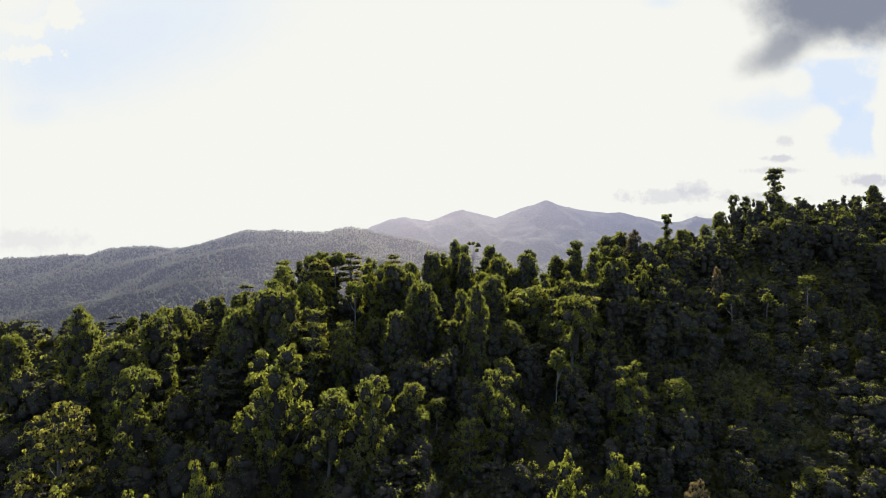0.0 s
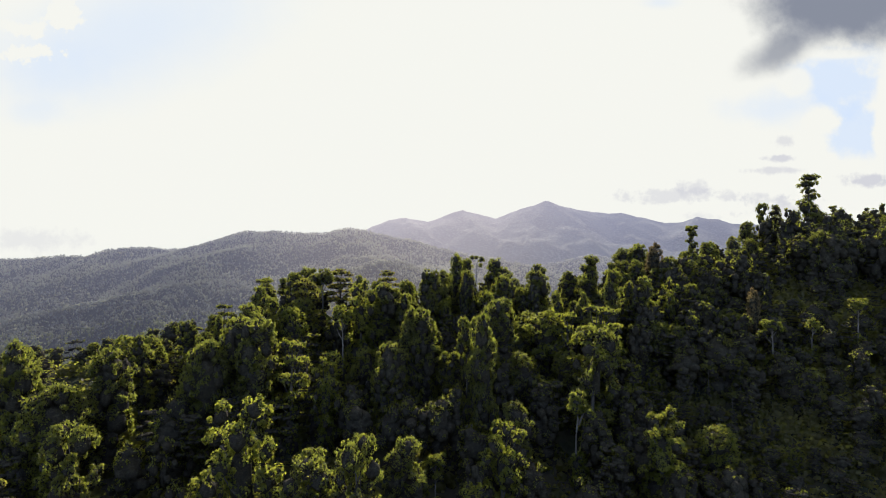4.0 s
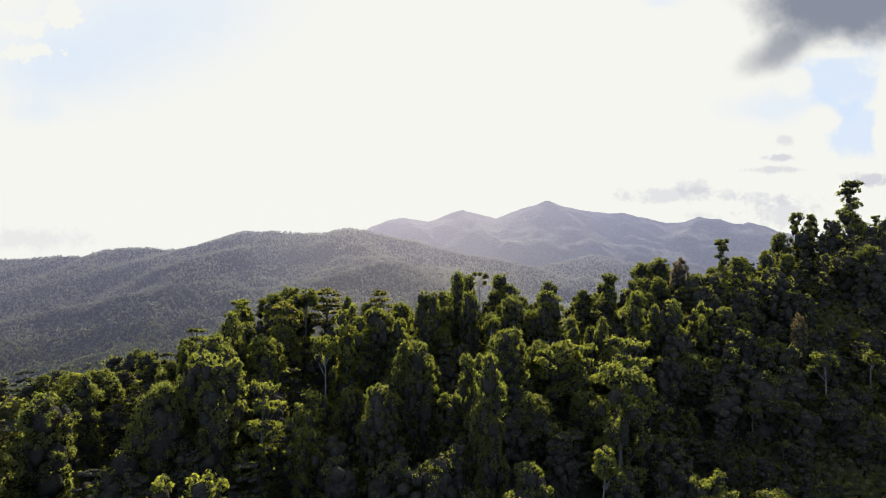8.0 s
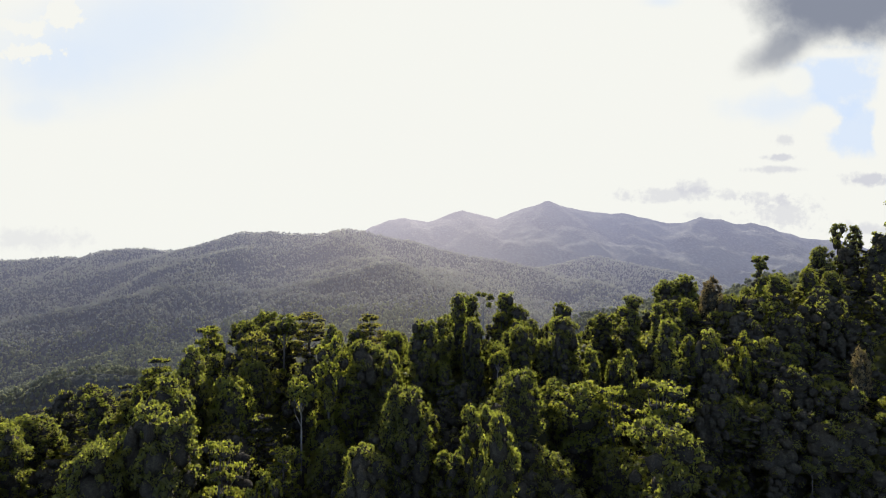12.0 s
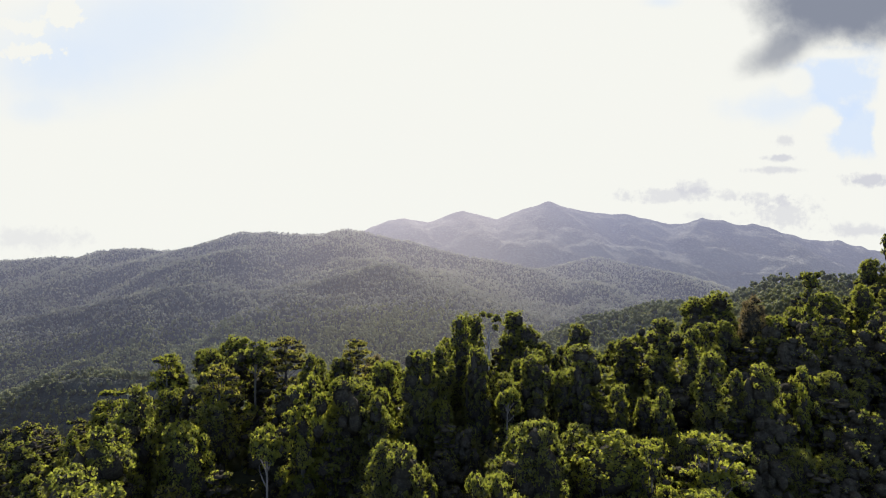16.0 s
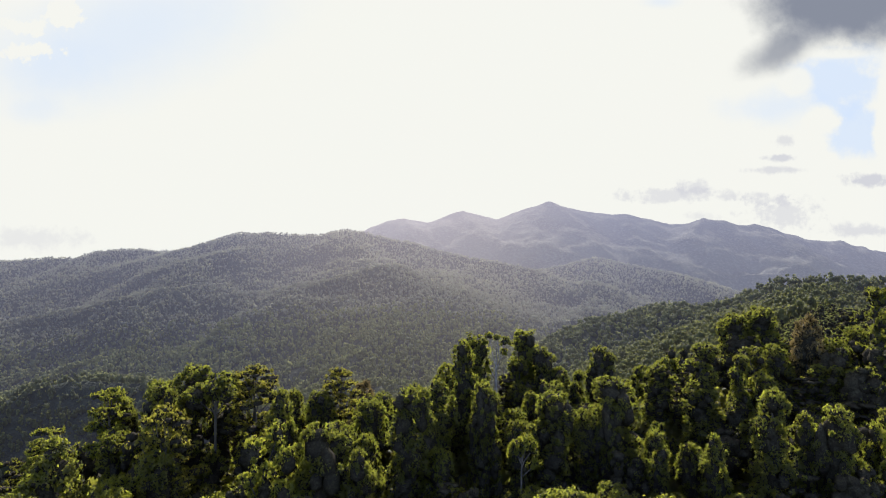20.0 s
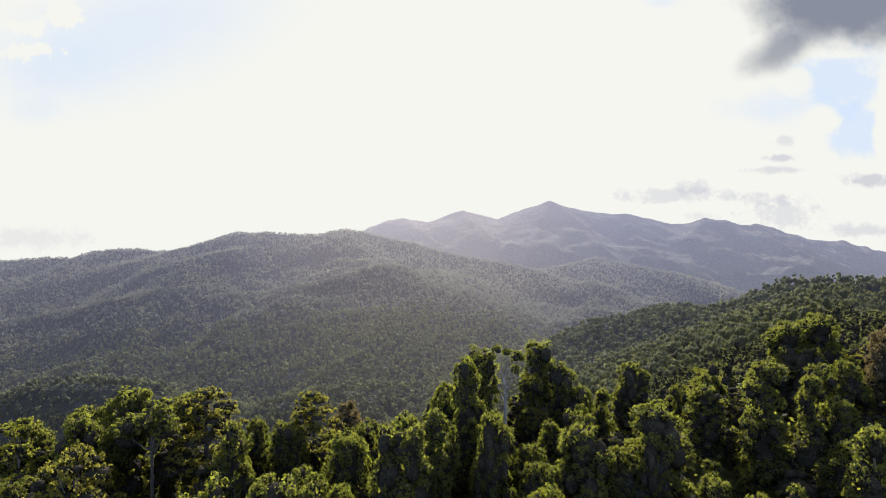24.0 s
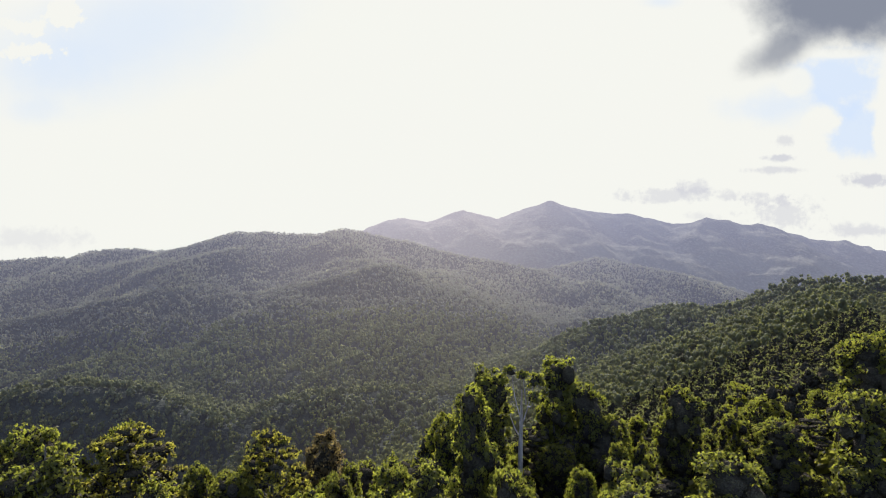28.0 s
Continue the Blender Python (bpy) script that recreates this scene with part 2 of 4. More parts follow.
def spine(x, y, points, fall, far_fall=None, side=1.0):
    """The height that a ridge along these points gives the ground: it falls away on both sides, steeper or flatter behind."""
    best = np.full(np.shape(x), -1e4)
    for (ax, ay, az), (bx, by, bz) in zip(points, points[1:]):
        dx, dy = bx - ax, by - ay
        s = np.clip(((x - ax) * dx + (y - ay) * dy) / (dx * dx + dy * dy), 0, 1)
        qx, qy = x - (ax + s * dx), y - (ay + s * dy)
        d = np.hypot(side * qx, qy)
        f = fall if far_fall is None else np.where(qy > 0, far_fall, fall)
        best = np.maximum(best, az + s * (bz - az) - f * d)
    return best


def meld(a, b, soft):
    """The higher of two heights, with a rounded join."""
    h = np.clip(0.5 + 0.5 * (a - b) / soft, 0, 1)
    return b * (1 - h) + a * h + soft * h * (1 - h)


def seen_from_end(px, py, depth):
    """Bearing and dip, as seen from the end of the flight, turned into a place."""
    return (1.5 + (px - 784) / 989 * depth, 148 + depth, 135 + (441 - py) / 989 * depth)


def ridge_line(text):
    return [seen_from_end(*map(float, p.split())) for p in text.split(",")]


NEAR_CREST = [(-420, 60, 20), (-260, 150, 52), (-160, 192, 70), (-75, 226, 82), (0, 236, 89), (60, 246, 92), (100, 250, 99),
              (165, 262, 117), (235, 275, 128), (400, 300, 150), (700, 330, 170)]
SADDLE = [(165, 262, 112), (300, 440, 84), (400, 650, 58), (560, 1000, 48), (800, 1250, 50)]
LEFT_MOUNTAIN = ridge_line("-400 620 2700,0 560 2900,200 512 3050,340 468 3200,420 418 3300,470 414 3300,560 421 3300,605 412 3350,640 414 3350,720 432 3250,830 456 3150,950 478 3050")
SPURS = [ridge_line("605 412 3350,640 440 2950,668 468 2550,700 520 2200,690 570 1900,640 640 1600"),
         ridge_line("420 416 3300,440 450 3000,446 488 2700,420 555 2300,350 625 1950,250 690 1650"),
         ridge_line("200 504 3050,170 560 2500,80 630 2100,-80 700 1700"),
         ridge_line("720 432 3250,760 480 2800,800 530 2300,780 590 1900,720 650 1600")]
MID_HILL = ridge_line("700 655 1550,790 590 2050,850 545 2450,900 508 2850,960 480 3200,1060 461 3500,1200 486 3300,1290 514 3100,1450 550 2900")
MID_SPUR = ridge_line("1060 461 3500,1060 515 2750,1010 570 2200,900 620 1800")
RIGHT_RIDGE = ridge_line("2300 452 800,1900 496 950,1568 502 1150,1480 508 1190,1390 516 1270,1300 528 1400,1200 563 1500,1080 613 1550,960 660 1500,840 690 1400,700 702 1300,560 716 1200")
LEFT_SPUR = ridge_line("-350 758 1080,-120 738 1120,0 722 1150,80 708 1180,140 698 1200,215 704 1200,300 725 1180,400 755 1120")
FAR_LEFT = ridge_line("-700 478 3350,-300 472 3350,0 465 3350,60 462 3350,90 459 3350,122 463 3350,160 450 3350,200 445 3350,240 444 3350,270 448 3350,340 449 3380,430 442 3450")
HORIZON = ridge_line("300 457 4300,560 428 4350,640 409 4400,690 393 4400,710 388 4400,725 387 4400,740 389 4400,755 391 4400,785 381 4400,805 376 4400,820 374 4400,835 375 4400,858 380 4400,880 385 4400,900 379 4400,935 368 4400,955 364 4400,968 361 4400,985 365 4400,1020 371 4400,1110 385 4400,1210 395 4400,1250 389 4400,1340 397 4400,1385 411 4400,1470 425 4400,1568 442 4400,1900 480 4400,2300 470 4400")
HORIZON_SPURS = [ridge_line("820 379 4400,850 410 4050,900 440 3750"), ridge_line("975 362 4400,950 410 4000,960 450 3700"), ridge_line("975 362 4400,1050 410 4000,1120 450 3700"),
                 ridge_line("1250 388 4400,1220 420 4050,1260 470 3700"), ridge_line("1340 398 4400,1380 440 3950,1450 490 3600"), ridge_line("715 388 4400,740 410 4100,800 440 3800"),
                 ridge_line("1110 383 4400,1130 420 4000,1200 470 3650")]


def near_height(x, y):
    h = spine(x, y, NEAR_CREST, 0.40 + 0.10 * np.clip((x - 20) / 80, 0, 1), 0.62)
    h = meld(h, spine(x, y, SADDLE, 0.46), 12.0)
    return h + 6.0 * fbm(x, y, 60.0, 3)


def land_height(x, y):
    far = np.full(np.shape(x), -335.0)
    for line, fall in [(LEFT_MOUNTAIN, 0.34), (FAR_LEFT, 0.36), (MID_HILL, 0.30), (MID_SPUR, 0.30), (RIGHT_RIDGE, 0.32)] + [(s, 0.30) for s in SPURS]:
        far = meld(far, spine(x, y, line, fall, side=1.35 if line is LEFT_MOUNTAIN or line is FAR_LEFT else 1.0), 40.0)
    far = meld(far, spine(x, y, LEFT_SPUR, 0.62, 0.28), 25.0)
    crease = np.abs(fbm(x, y, 460.0, 4))
    off_crest = -np.max([spine(x, y, [(a, c, 0.0) for a, c, _ in line], 1.0) for line in (LEFT_MOUNTAIN, MID_HILL, FAR_LEFT)], 0)
    rough = np.clip((y - 700) / 800, 0, 1) * np.clip(off_crest / 420, 0.12, 1.0)
    far = far + rough * (48.0 * fbm(x + 900, y, 330.0, 4) - 105.0 * crease + 10.0)
    return meld(far, near_height(x, y), 10.0)


def backdrop_height(x, y):
    h = np.full(np.shape(x), -400.0)
    for line, fall in [(HORIZON, 0.52)] + [(s, 0.50) for s in HORIZON_SPURS]:
        h = meld(h, spine(x, y, line, fall), 70.0)
    crease = np.abs(fbm(x, y, 300.0, 4))
    keep = np.clip((h.max() - h) / 500 + 0.05, 0, 1)
    return h + keep * (80.0 * fbm(x, y, 240.0, 3) - 70.0 * crease + 7.0) + 6.0 * (value_noise(x / 24, y / 24) - 0.5)


def ground_at(x, y):
    return float(land_height(np.array([x], float), np.array([y], float))[0])


def quick_mesh(name, verts, faces, mat, smooth=False, inner=0):
    """A mesh from arrays: all faces have the same number of corners. inner: how many of the first faces get the dark
    crown-inside colour.
    """
    me = bpy.data.meshes.new(name)
    verts, faces = np.asarray(verts, np.float32), np.asarray(faces, np.int32)
    k = faces.shape[1]
    me.vertices.add(len(verts))
    me.vertices.foreach_set("co", verts.ravel())
    me.loops.add(faces.size)
    me.loops.foreach_set("vertex_index", faces.ravel())
    me.polygons.add(len(faces))
    me.polygons.foreach_set("loop_start", np.arange(0, faces.size, k, dtype=np.int32))
    if smooth:
        me.polygons.foreach_set("use_smooth", np.ones(len(faces), bool))
    me.materials.append(mat)
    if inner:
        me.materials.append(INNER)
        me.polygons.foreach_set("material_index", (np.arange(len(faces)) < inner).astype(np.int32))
    me.update(calc_edges=True)
    return me


def sheet(name, xs, ys, height, mat):
    gx, gy = np.meshgrid(xs, ys)
    z = height(gx.ravel(), gy.ravel())
    n, k = len(xs), len(ys)
    i = (np.arange(k - 1)[:, None] * n + np.arange(n - 1)[None]).ravel()
    return quick_mesh(name, np.stack([gx.ravel(), gy.ravel(), z], 1), np.stack([i, i + 1, i + n + 1, i + n], 1), mat, True)


def spaced(lo, hi, fine_lo, fine_hi, fine, coarse):
    a = [np.arange(fine_lo, fine_hi, fine)]
    if lo < fine_lo:
        a.insert(0, np.linspace(lo, fine_lo, max(2, int((fine_lo - lo) / coarse)), endpoint=False))
    a.append(np.linspace(fine_hi, hi, max(2, int((hi - fine_hi) / coarse))))
    return np.concatenate(a)


xs = spaced(-4600, 4600, -300, 300, 6, 28)
# Past 1160 m the land's own surface glows, to imitate haze.
for name, ys, mat, label in (
        ("ground", spaced(-1200, 1160, 40, 400, 6, 22), SOIL, "steep forest floor of dark soil and leaf litter falling into a valley"),
        ("backdrop_hillside", np.linspace(1160, 1680, 24), HILLSIDE, "green undergrowth on the slopes across the valley"),
        ("backdrop_slope", np.linspace(1680, 2200, 24), HILLSIDE, "faintly hazy green undergrowth on the far valley side"),
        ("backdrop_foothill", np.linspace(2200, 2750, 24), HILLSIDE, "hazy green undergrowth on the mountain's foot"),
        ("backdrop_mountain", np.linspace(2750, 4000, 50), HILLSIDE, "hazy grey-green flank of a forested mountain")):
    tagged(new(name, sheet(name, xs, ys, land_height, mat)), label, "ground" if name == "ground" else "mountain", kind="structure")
# The range's haze is put into its material as glow.
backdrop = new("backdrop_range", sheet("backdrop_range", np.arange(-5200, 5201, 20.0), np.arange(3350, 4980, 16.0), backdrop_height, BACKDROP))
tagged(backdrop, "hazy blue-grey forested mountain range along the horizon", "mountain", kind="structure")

# ---------------------------------------------------------------- leaves and crowns
RNG = np.random.RandomState(11)


def ico(level):
    bm = bmesh.new()
    bmesh.ops.create_icosphere(bm, subdivisions=level, radius=1.0)
    v = np.array([p.co[:] for p in bm.verts])
    f = np.array([[q.index for q in p.verts] for p in bm.faces])
    bm.free()
    return v, f


ICO1 = ico(1)
OCTA = (np.array([[1, 0, 0], [-1, 0, 0], [0, 1, 0], [0, -1, 0], [0, 0, 1], [0, 0, -1]], float),
        np.array([[0, 2, 4], [2, 1, 4], [1, 3, 4], [3, 0, 4], [2, 0, 5], [1, 2, 5], [3, 1, 5], [0, 3, 5]]))


def unit(v):
    return v / np.maximum(np.linalg.norm(v, axis=-1, keepdims=True), 1e-6)


def leaves(points, normals, size, droop=0.35, narrow=0.42, wild=0.5, lift=0.45):
    """Pointed leaf sprays, each of two triangles folded along the middle, lying like shingles on a crown with lifted tips."""
    n = len(points)
    along = unit(np.cross(normals, RNG.normal(size=(n, 3))))
    out = along + lift * normals + wild * 0.6 * RNG.normal(size=(n, 3))
    out[:, 2] -= droop * RNG.rand(n)
    out = unit(out)
    side = unit(np.cross(out, normals + wild * RNG.normal(size=(n, 3))))
    s = size * (0.6 + 0.8 * RNG.rand(n, 1))
    fold = unit(np.cross(side, out)) * s * 0.14
    a = points - out * s * 0.5
    b = points - out * s * 0.05 + side * s * narrow + fold
    c = points + out * s * 0.6
    d = points - out * s * 0.05 - side * s * narrow + fold
    verts = np.stack([a, b, c, d], 1).reshape(-1, 3)
    i = np.arange(n)[:, None] * 4
    faces = np.concatenate([i + [[0, 1, 2]], i + [[0, 2, 3]]])
    return verts, faces


def join(parts):
    vs, fs, k = [], [], 0
    for v, f in parts:
        vs.append(v)
        fs.append(f + k)
        k += len(v)
    return np.concatenate(vs), np.concatenate(fs)


def core(lobes, shrink, ball, lump=0.12):
    """The dense inside of a crown: dented balls under the leaves."""
    parts = []
    for c, r in lobes:
        v = ball[0] * (1 + lump * RNG.normal(size=(len(ball[0]), 1)))
        parts.append((v * np.asarray(r) * shrink + np.asarray(c), ball[1]))
    return join(parts)


def bunches(lobes, count, size):
    """Middles, outward ways and radii of the leaf bunches that cover the lobes' outside."""
    C, R = np.array([c for c, _ in lobes], float), np.array([r for _, r in lobes], float)
    area = R[:, 0] * R[:, 1] + R[:, 0] * R[:, 2] + R[:, 1] * R[:, 2]
    k = count * 3
    which = RNG.choice(len(lobes), k, p=area / area.sum())
    d = unit(RNG.normal(size=(k, 3)))
    d[:, 2] = np.where(d[:, 2] < -0.45, -d[:, 2], d[:, 2])
    p = C[which] + d * R[which] * RNG.uniform(0.84, 1.0, (k, 1))
    inside = np.zeros(k, bool)
    for j in range(len(lobes)):
        q = (p - C[j]) / R[j]
        inside |= ((q * q).sum(1) < 0.72) & (which != j)
    p, d = p[~inside][:count], unit(d / R[which])[~inside][:count]
    return p, d, size * RNG.uniform(0.55, 1.35, (len(p), 1))


def leafy(lobes, count, size, per, leaf, droop, dense=0.72, lean=0.45):
    """A crown: dark-painted balls inside that stand in for shade, and bunches of leaves outside, each round its own
    dark heart.
    Gives the points, the faces, and how many of the faces are the dark inside."""
    p, d, r = bunches(lobes, count, size)
    k = len(p)
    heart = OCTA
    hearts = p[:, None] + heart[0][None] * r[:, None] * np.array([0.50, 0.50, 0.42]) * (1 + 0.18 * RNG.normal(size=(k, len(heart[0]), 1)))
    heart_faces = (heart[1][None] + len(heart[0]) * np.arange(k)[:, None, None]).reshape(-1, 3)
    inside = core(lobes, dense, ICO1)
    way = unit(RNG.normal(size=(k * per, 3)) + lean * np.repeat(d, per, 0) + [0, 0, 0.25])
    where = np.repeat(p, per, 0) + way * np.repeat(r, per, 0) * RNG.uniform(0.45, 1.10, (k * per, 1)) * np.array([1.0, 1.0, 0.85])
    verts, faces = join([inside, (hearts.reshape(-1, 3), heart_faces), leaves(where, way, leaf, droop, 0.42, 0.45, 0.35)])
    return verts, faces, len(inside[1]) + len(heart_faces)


def tube(path, radii, sides=7):
    path = np.asarray(path, float)
    vs, fs = [], []
    for i, (p, r) in enumerate(zip(path, radii)):
        t = unit((path[min(i + 1, len(path) - 1)] - path[max(i - 1, 0)])[None])[0]
        a = unit(np.cross(t, [0.3, 0.9, 0.1])[None])[0]
        b = np.cross(t, a)
        ang = np.linspace(0, 2 * math.pi, sides, endpoint=False)
        vs.append(p + r * (np.cos(ang)[:, None] * a + np.sin(ang)[:, None] * b))
    for i in range(len(path) - 1):
        for j in range(sides):
            o, q = i * sides, (j + 1) % sides
            fs += [[o + j, o + q, o + sides + q], [o + j, o + sides + q, o + sides + j]]
    return np.concatenate(vs), np.array(fs)


def bent(a, b, sag=0.0, wobble=0.25, steps=5):
    a, b = np.asarray(a, float), np.asarray(b, float)
    s = np.linspace(0, 1, steps)[:, None]
    p = a + (b - a) * s
    p += wobble * np.sin(s * math.pi) * RNG.normal(size=(1, 3))
    p[:, 2] += (sag * np.sin(s[:, 0] * math.pi))
    return p


def skirt(low, high, radius, count):
    """Climbers and saplings round the foot of a trunk."""
    out = []
    for k in range(count):
        a, r = k * 2.4 + RNG.rand(), radius * RNG.uniform(0.7, 1.1)
        out.append(((math.cos(a) * radius * 0.35, math.sin(a) * radius * 0.35, low + (high - low) * k / max(1, count - 1)), (r, r, r * 1.1)))
    return out


# Each kind gives, for a tree about 20 m high: trunk, limbs, crown lobes and leaves.
def kind_column(seed, top=2.3, foot=3.6, shrub=0.0):
    """A trunk wholly hung with climbers: a leafy tower, wider below."""
    lobes, z, x, y = [], 1.5, 0.0, 0.0
    while z < 18.6:
        s = z / 19.0
        r = (foot * (1 - s) + top * s) * RNG.uniform(0.70, 1.2)
        lobes.append(((x + RNG.normal() * 0.5, y + RNG.normal() * 0.5, z), (r, r, RNG.uniform(1.7, 2.6))))
        for _ in range(RNG.randint(0, 4)):
            a, q = RNG.rand() * 6.28, r * RNG.uniform(0.36, 0.72)
            lobes.append(((x + math.cos(a) * r * 0.9, y + math.sin(a) * r * 0.9, z + RNG.normal()), (q, q, q * RNG.uniform(0.9, 1.7))))
        z += RNG.uniform(1.5, 2.2)
        x, y = x + RNG.normal() * 0.25, y + RNG.normal() * 0.25
    lobes.append(((x, y, 18.9), (top * 0.8, top * 0.8, 1.3)))
    return dict(trunk=[(bent((0, 0, -1.5), (x, y, 18), wobble=0.3), [0.55, 0.5, 0.42, 0.3, 0.12])], limbs=[], lobes=lobes,
                leaf=0.31, count=240, tuft=0.78, per=40, droop=0.9, mat="vine", bark=BARK, crown="climber_curtain")


def kind_dome(seed, wide=5.6, low=6.0, mat="deep"):
    """A dense rounded crown on a short trunk."""
    lobes = [((0, 0, 12.5), (wide * 0.8, wide * 0.8, 5.6))]
    for k in range(13):
        a, s = k * 2.4 + RNG.rand(), RNG.uniform(0.35, 1.0)
        r = wide * RNG.uniform(0.28, 0.46)
        lobes.append(((math.cos(a) * wide * 0.72 * s, math.sin(a) * wide * 0.72 * s, low + 3.0 + (1 - s) * 8.5 + RNG.uniform(-1, 1.5)), (r, r, r * RNG.uniform(0.7, 1.0))))
    lobes += skirt(1.5, 9.0, 2.7, 5)
    limbs = [(bent((0, 0, 5 + k * 0.6), (math.cos(k * 2.1) * 3.2, math.sin(k * 2.1) * 3.2, 11 + k * 0.5), 0.4), None) for k in range(4)]
    return dict(trunk=[(bent((0, 0, -1.5), (0.4, 0.2, 14)), [0.6, 0.5, 0.42, 0.3, 0.15])], limbs=limbs, lobes=lobes,
                leaf=0.31, count=225, tuft=0.84, per=42, droop=0.45, mat=mat, bark=BARK, crown="crown")


def kind_emergent(seed, wide=3.6, bole=11.0, mat="bright", bark_mat=PALE):
    """A bare pale trunk with an open crown of separate clumps."""
    lobes, limbs = [], []
    for k in range(10):
        a, s = k * 2.4 + RNG.rand() * 0.8, RNG.uniform(0.2, 1.0)
        z = bole + 1.5 + (1 - s * 0.75) * 6.6 * RNG.uniform(0.75, 1.05)
        r = wide * RNG.uniform(0.28, 0.48)
        c = (math.cos(a) * wide * 0.8 * s, math.sin(a) * wide * 0.8 * s, z)
        lobes.append((c, (r, r, r * RNG.uniform(0.6, 0.85))))
        if k < 7:
            limbs.append((bent((0.1, 0.1, max(bole - 1.0, z - 2.6)), c, 0.2, 0.3), len(lobes) - 1))
    lobes += skirt(0.8, bole * 0.55, 1.5, 5)
    return dict(trunk=[(bent((0, 0, -1.5), (0.2, 0.1, 17.5), wobble=0.35, steps=7), [0.30, 0.26, 0.23, 0.20, 0.16, 0.11, 0.05])], limbs=limbs, lobes=lobes,
                leaf=0.30, count=140, tuft=0.62, per=34, droop=0.4, mat=mat, bark=bark_mat, crown="crown")


def kind_umbrella(seed, wide=6.5, tiers=5, mat="olive"):
    """Flat feathery tiers, one above another, on spreading limbs."""
    lobes, limbs = [], []
    for t in range(tiers):
        level = t / max(1, tiers - 1)
        reach = wide * (1.0 - 0.55 * level ** 1.6)
        for k in range(12 - 5 * t // tiers):
            a, s = k * 2.4 + t * 0.9 + RNG.rand() * 0.7, math.sqrt(RNG.uniform(0.08, 1.0))
            z = 9.8 + 8.8 * level - 1.1 * s + RNG.uniform(-0.5, 0.5)
            r = wide * RNG.uniform(0.24, 0.38)
            c = (math.cos(a) * reach * s, math.sin(a) * reach * s, z)
            lobes.append((c, (r, r * RNG.uniform(0.75, 1.0), 0.42)))
            if s > 0.45 and k < 5:
                limbs.append((bent((0, 0, 6.0 + 8.0 * level), c, -0.4, 0.3), len(lobes) - 1))
    lobes += skirt(1.0, 8.5, 1.9, 5)
    return dict(trunk=[(bent((0, 0, -1.5), (0.3, 0.2, 17.5), wobble=0.5), [0.5, 0.42, 0.33, 0.22, 0.08])], limbs=limbs, lobes=lobes,
                leaf=0.29, count=430, tuft=0.46, per=19, droop=0.1, mat=mat, bark=BARK, crown="crown")


def kind_cluster(seed, wide=5.0, mat="bright"):
    """Big rounded clumps of leaves with forked limbs showing between them."""
    lobes, limbs = [], []
    for k in range(15):
        a, z = k * 2.4 + RNG.rand(), 5.0 + 13.5 * (k / 14) ** 0.8
        s = math.sqrt(max(0.0, 1 - ((z - 10.0) / 10.5) ** 2))
        r = RNG.uniform(1.1, 1.9)
        c = (math.cos(a) * wide * 0.75 * s, math.sin(a) * wide * 0.75 * s, z)
        lobes.append((c, (r, r, r * RNG.uniform(0.75, 1.0))))
        if k % 2 == 0:
            limbs.append((bent((0, 0, max(2.0, z - 4.0)), c, 0.3, 0.4), len(lobes) - 1))
    lobes.append(((0, 0, 11.5), (wide * 0.42, wide * 0.42, 5.0)))
    lobes += skirt(1.0, 6.0, 2.6, 4)
    return dict(trunk=[(bent((0, 0, -1.5), (0.3, -0.2, 16.5), wobble=0.6), [0.5, 0.42, 0.34, 0.22, 0.1])], limbs=limbs, lobes=lobes,
                leaf=0.31, count=215, tuft=0.72, per=40, droop=0.6, mat=mat, bark=BARK, crown="crown")


def kind_stacked(seed):
    """A tall bare trunk with a few separate clumps, one above another, and a flat spreading top."""
    lobes, limbs = [], []
    for x, y, z, r, h in ((-1.2, 0.4, 10.2, 1.6, 1.9), (0.6, -0.5, 11.6, 1.5, 2.1), (0.2, 0.8, 8.4, 1.6, 1.8), (-1.3, 0.3, 13.9, 1.4, 1.1), (0.5, 0.2, 15.2, 1.1, 0.9),
                          (-1.0, 0.2, 17.0, 1.4, 0.8), (0.9, -0.3, 16.8, 1.2, 0.8), (0.1, 0.6, 18.3, 1.4, 0.7), (1.6, 0.4, 18.2, 1.0, 0.5), (-1.6, -0.4, 18.6, 0.9, 0.45)):
        lobes.append(((x, y, z), (r, r, h)))
        limbs.append((bent((0.05, 0, z - 1.4), (x, y, z), 0.1, 0.2), len(lobes) - 1))
    lobes += skirt(1.0, 6.0, 1.5, 4)
    return dict(trunk=[(bent((0, 0, -1.5), (0.2, 0.1, 18.2), wobble=0.3, steps=7), [0.34, 0.30, 0.26, 0.22, 0.17, 0.11, 0.05])], limbs=limbs, lobes=lobes,
                leaf=0.28, count=190, tuft=0.50, per=30, droop=0.4, mat="deep", bark=BARK, crown="climber_curtain")


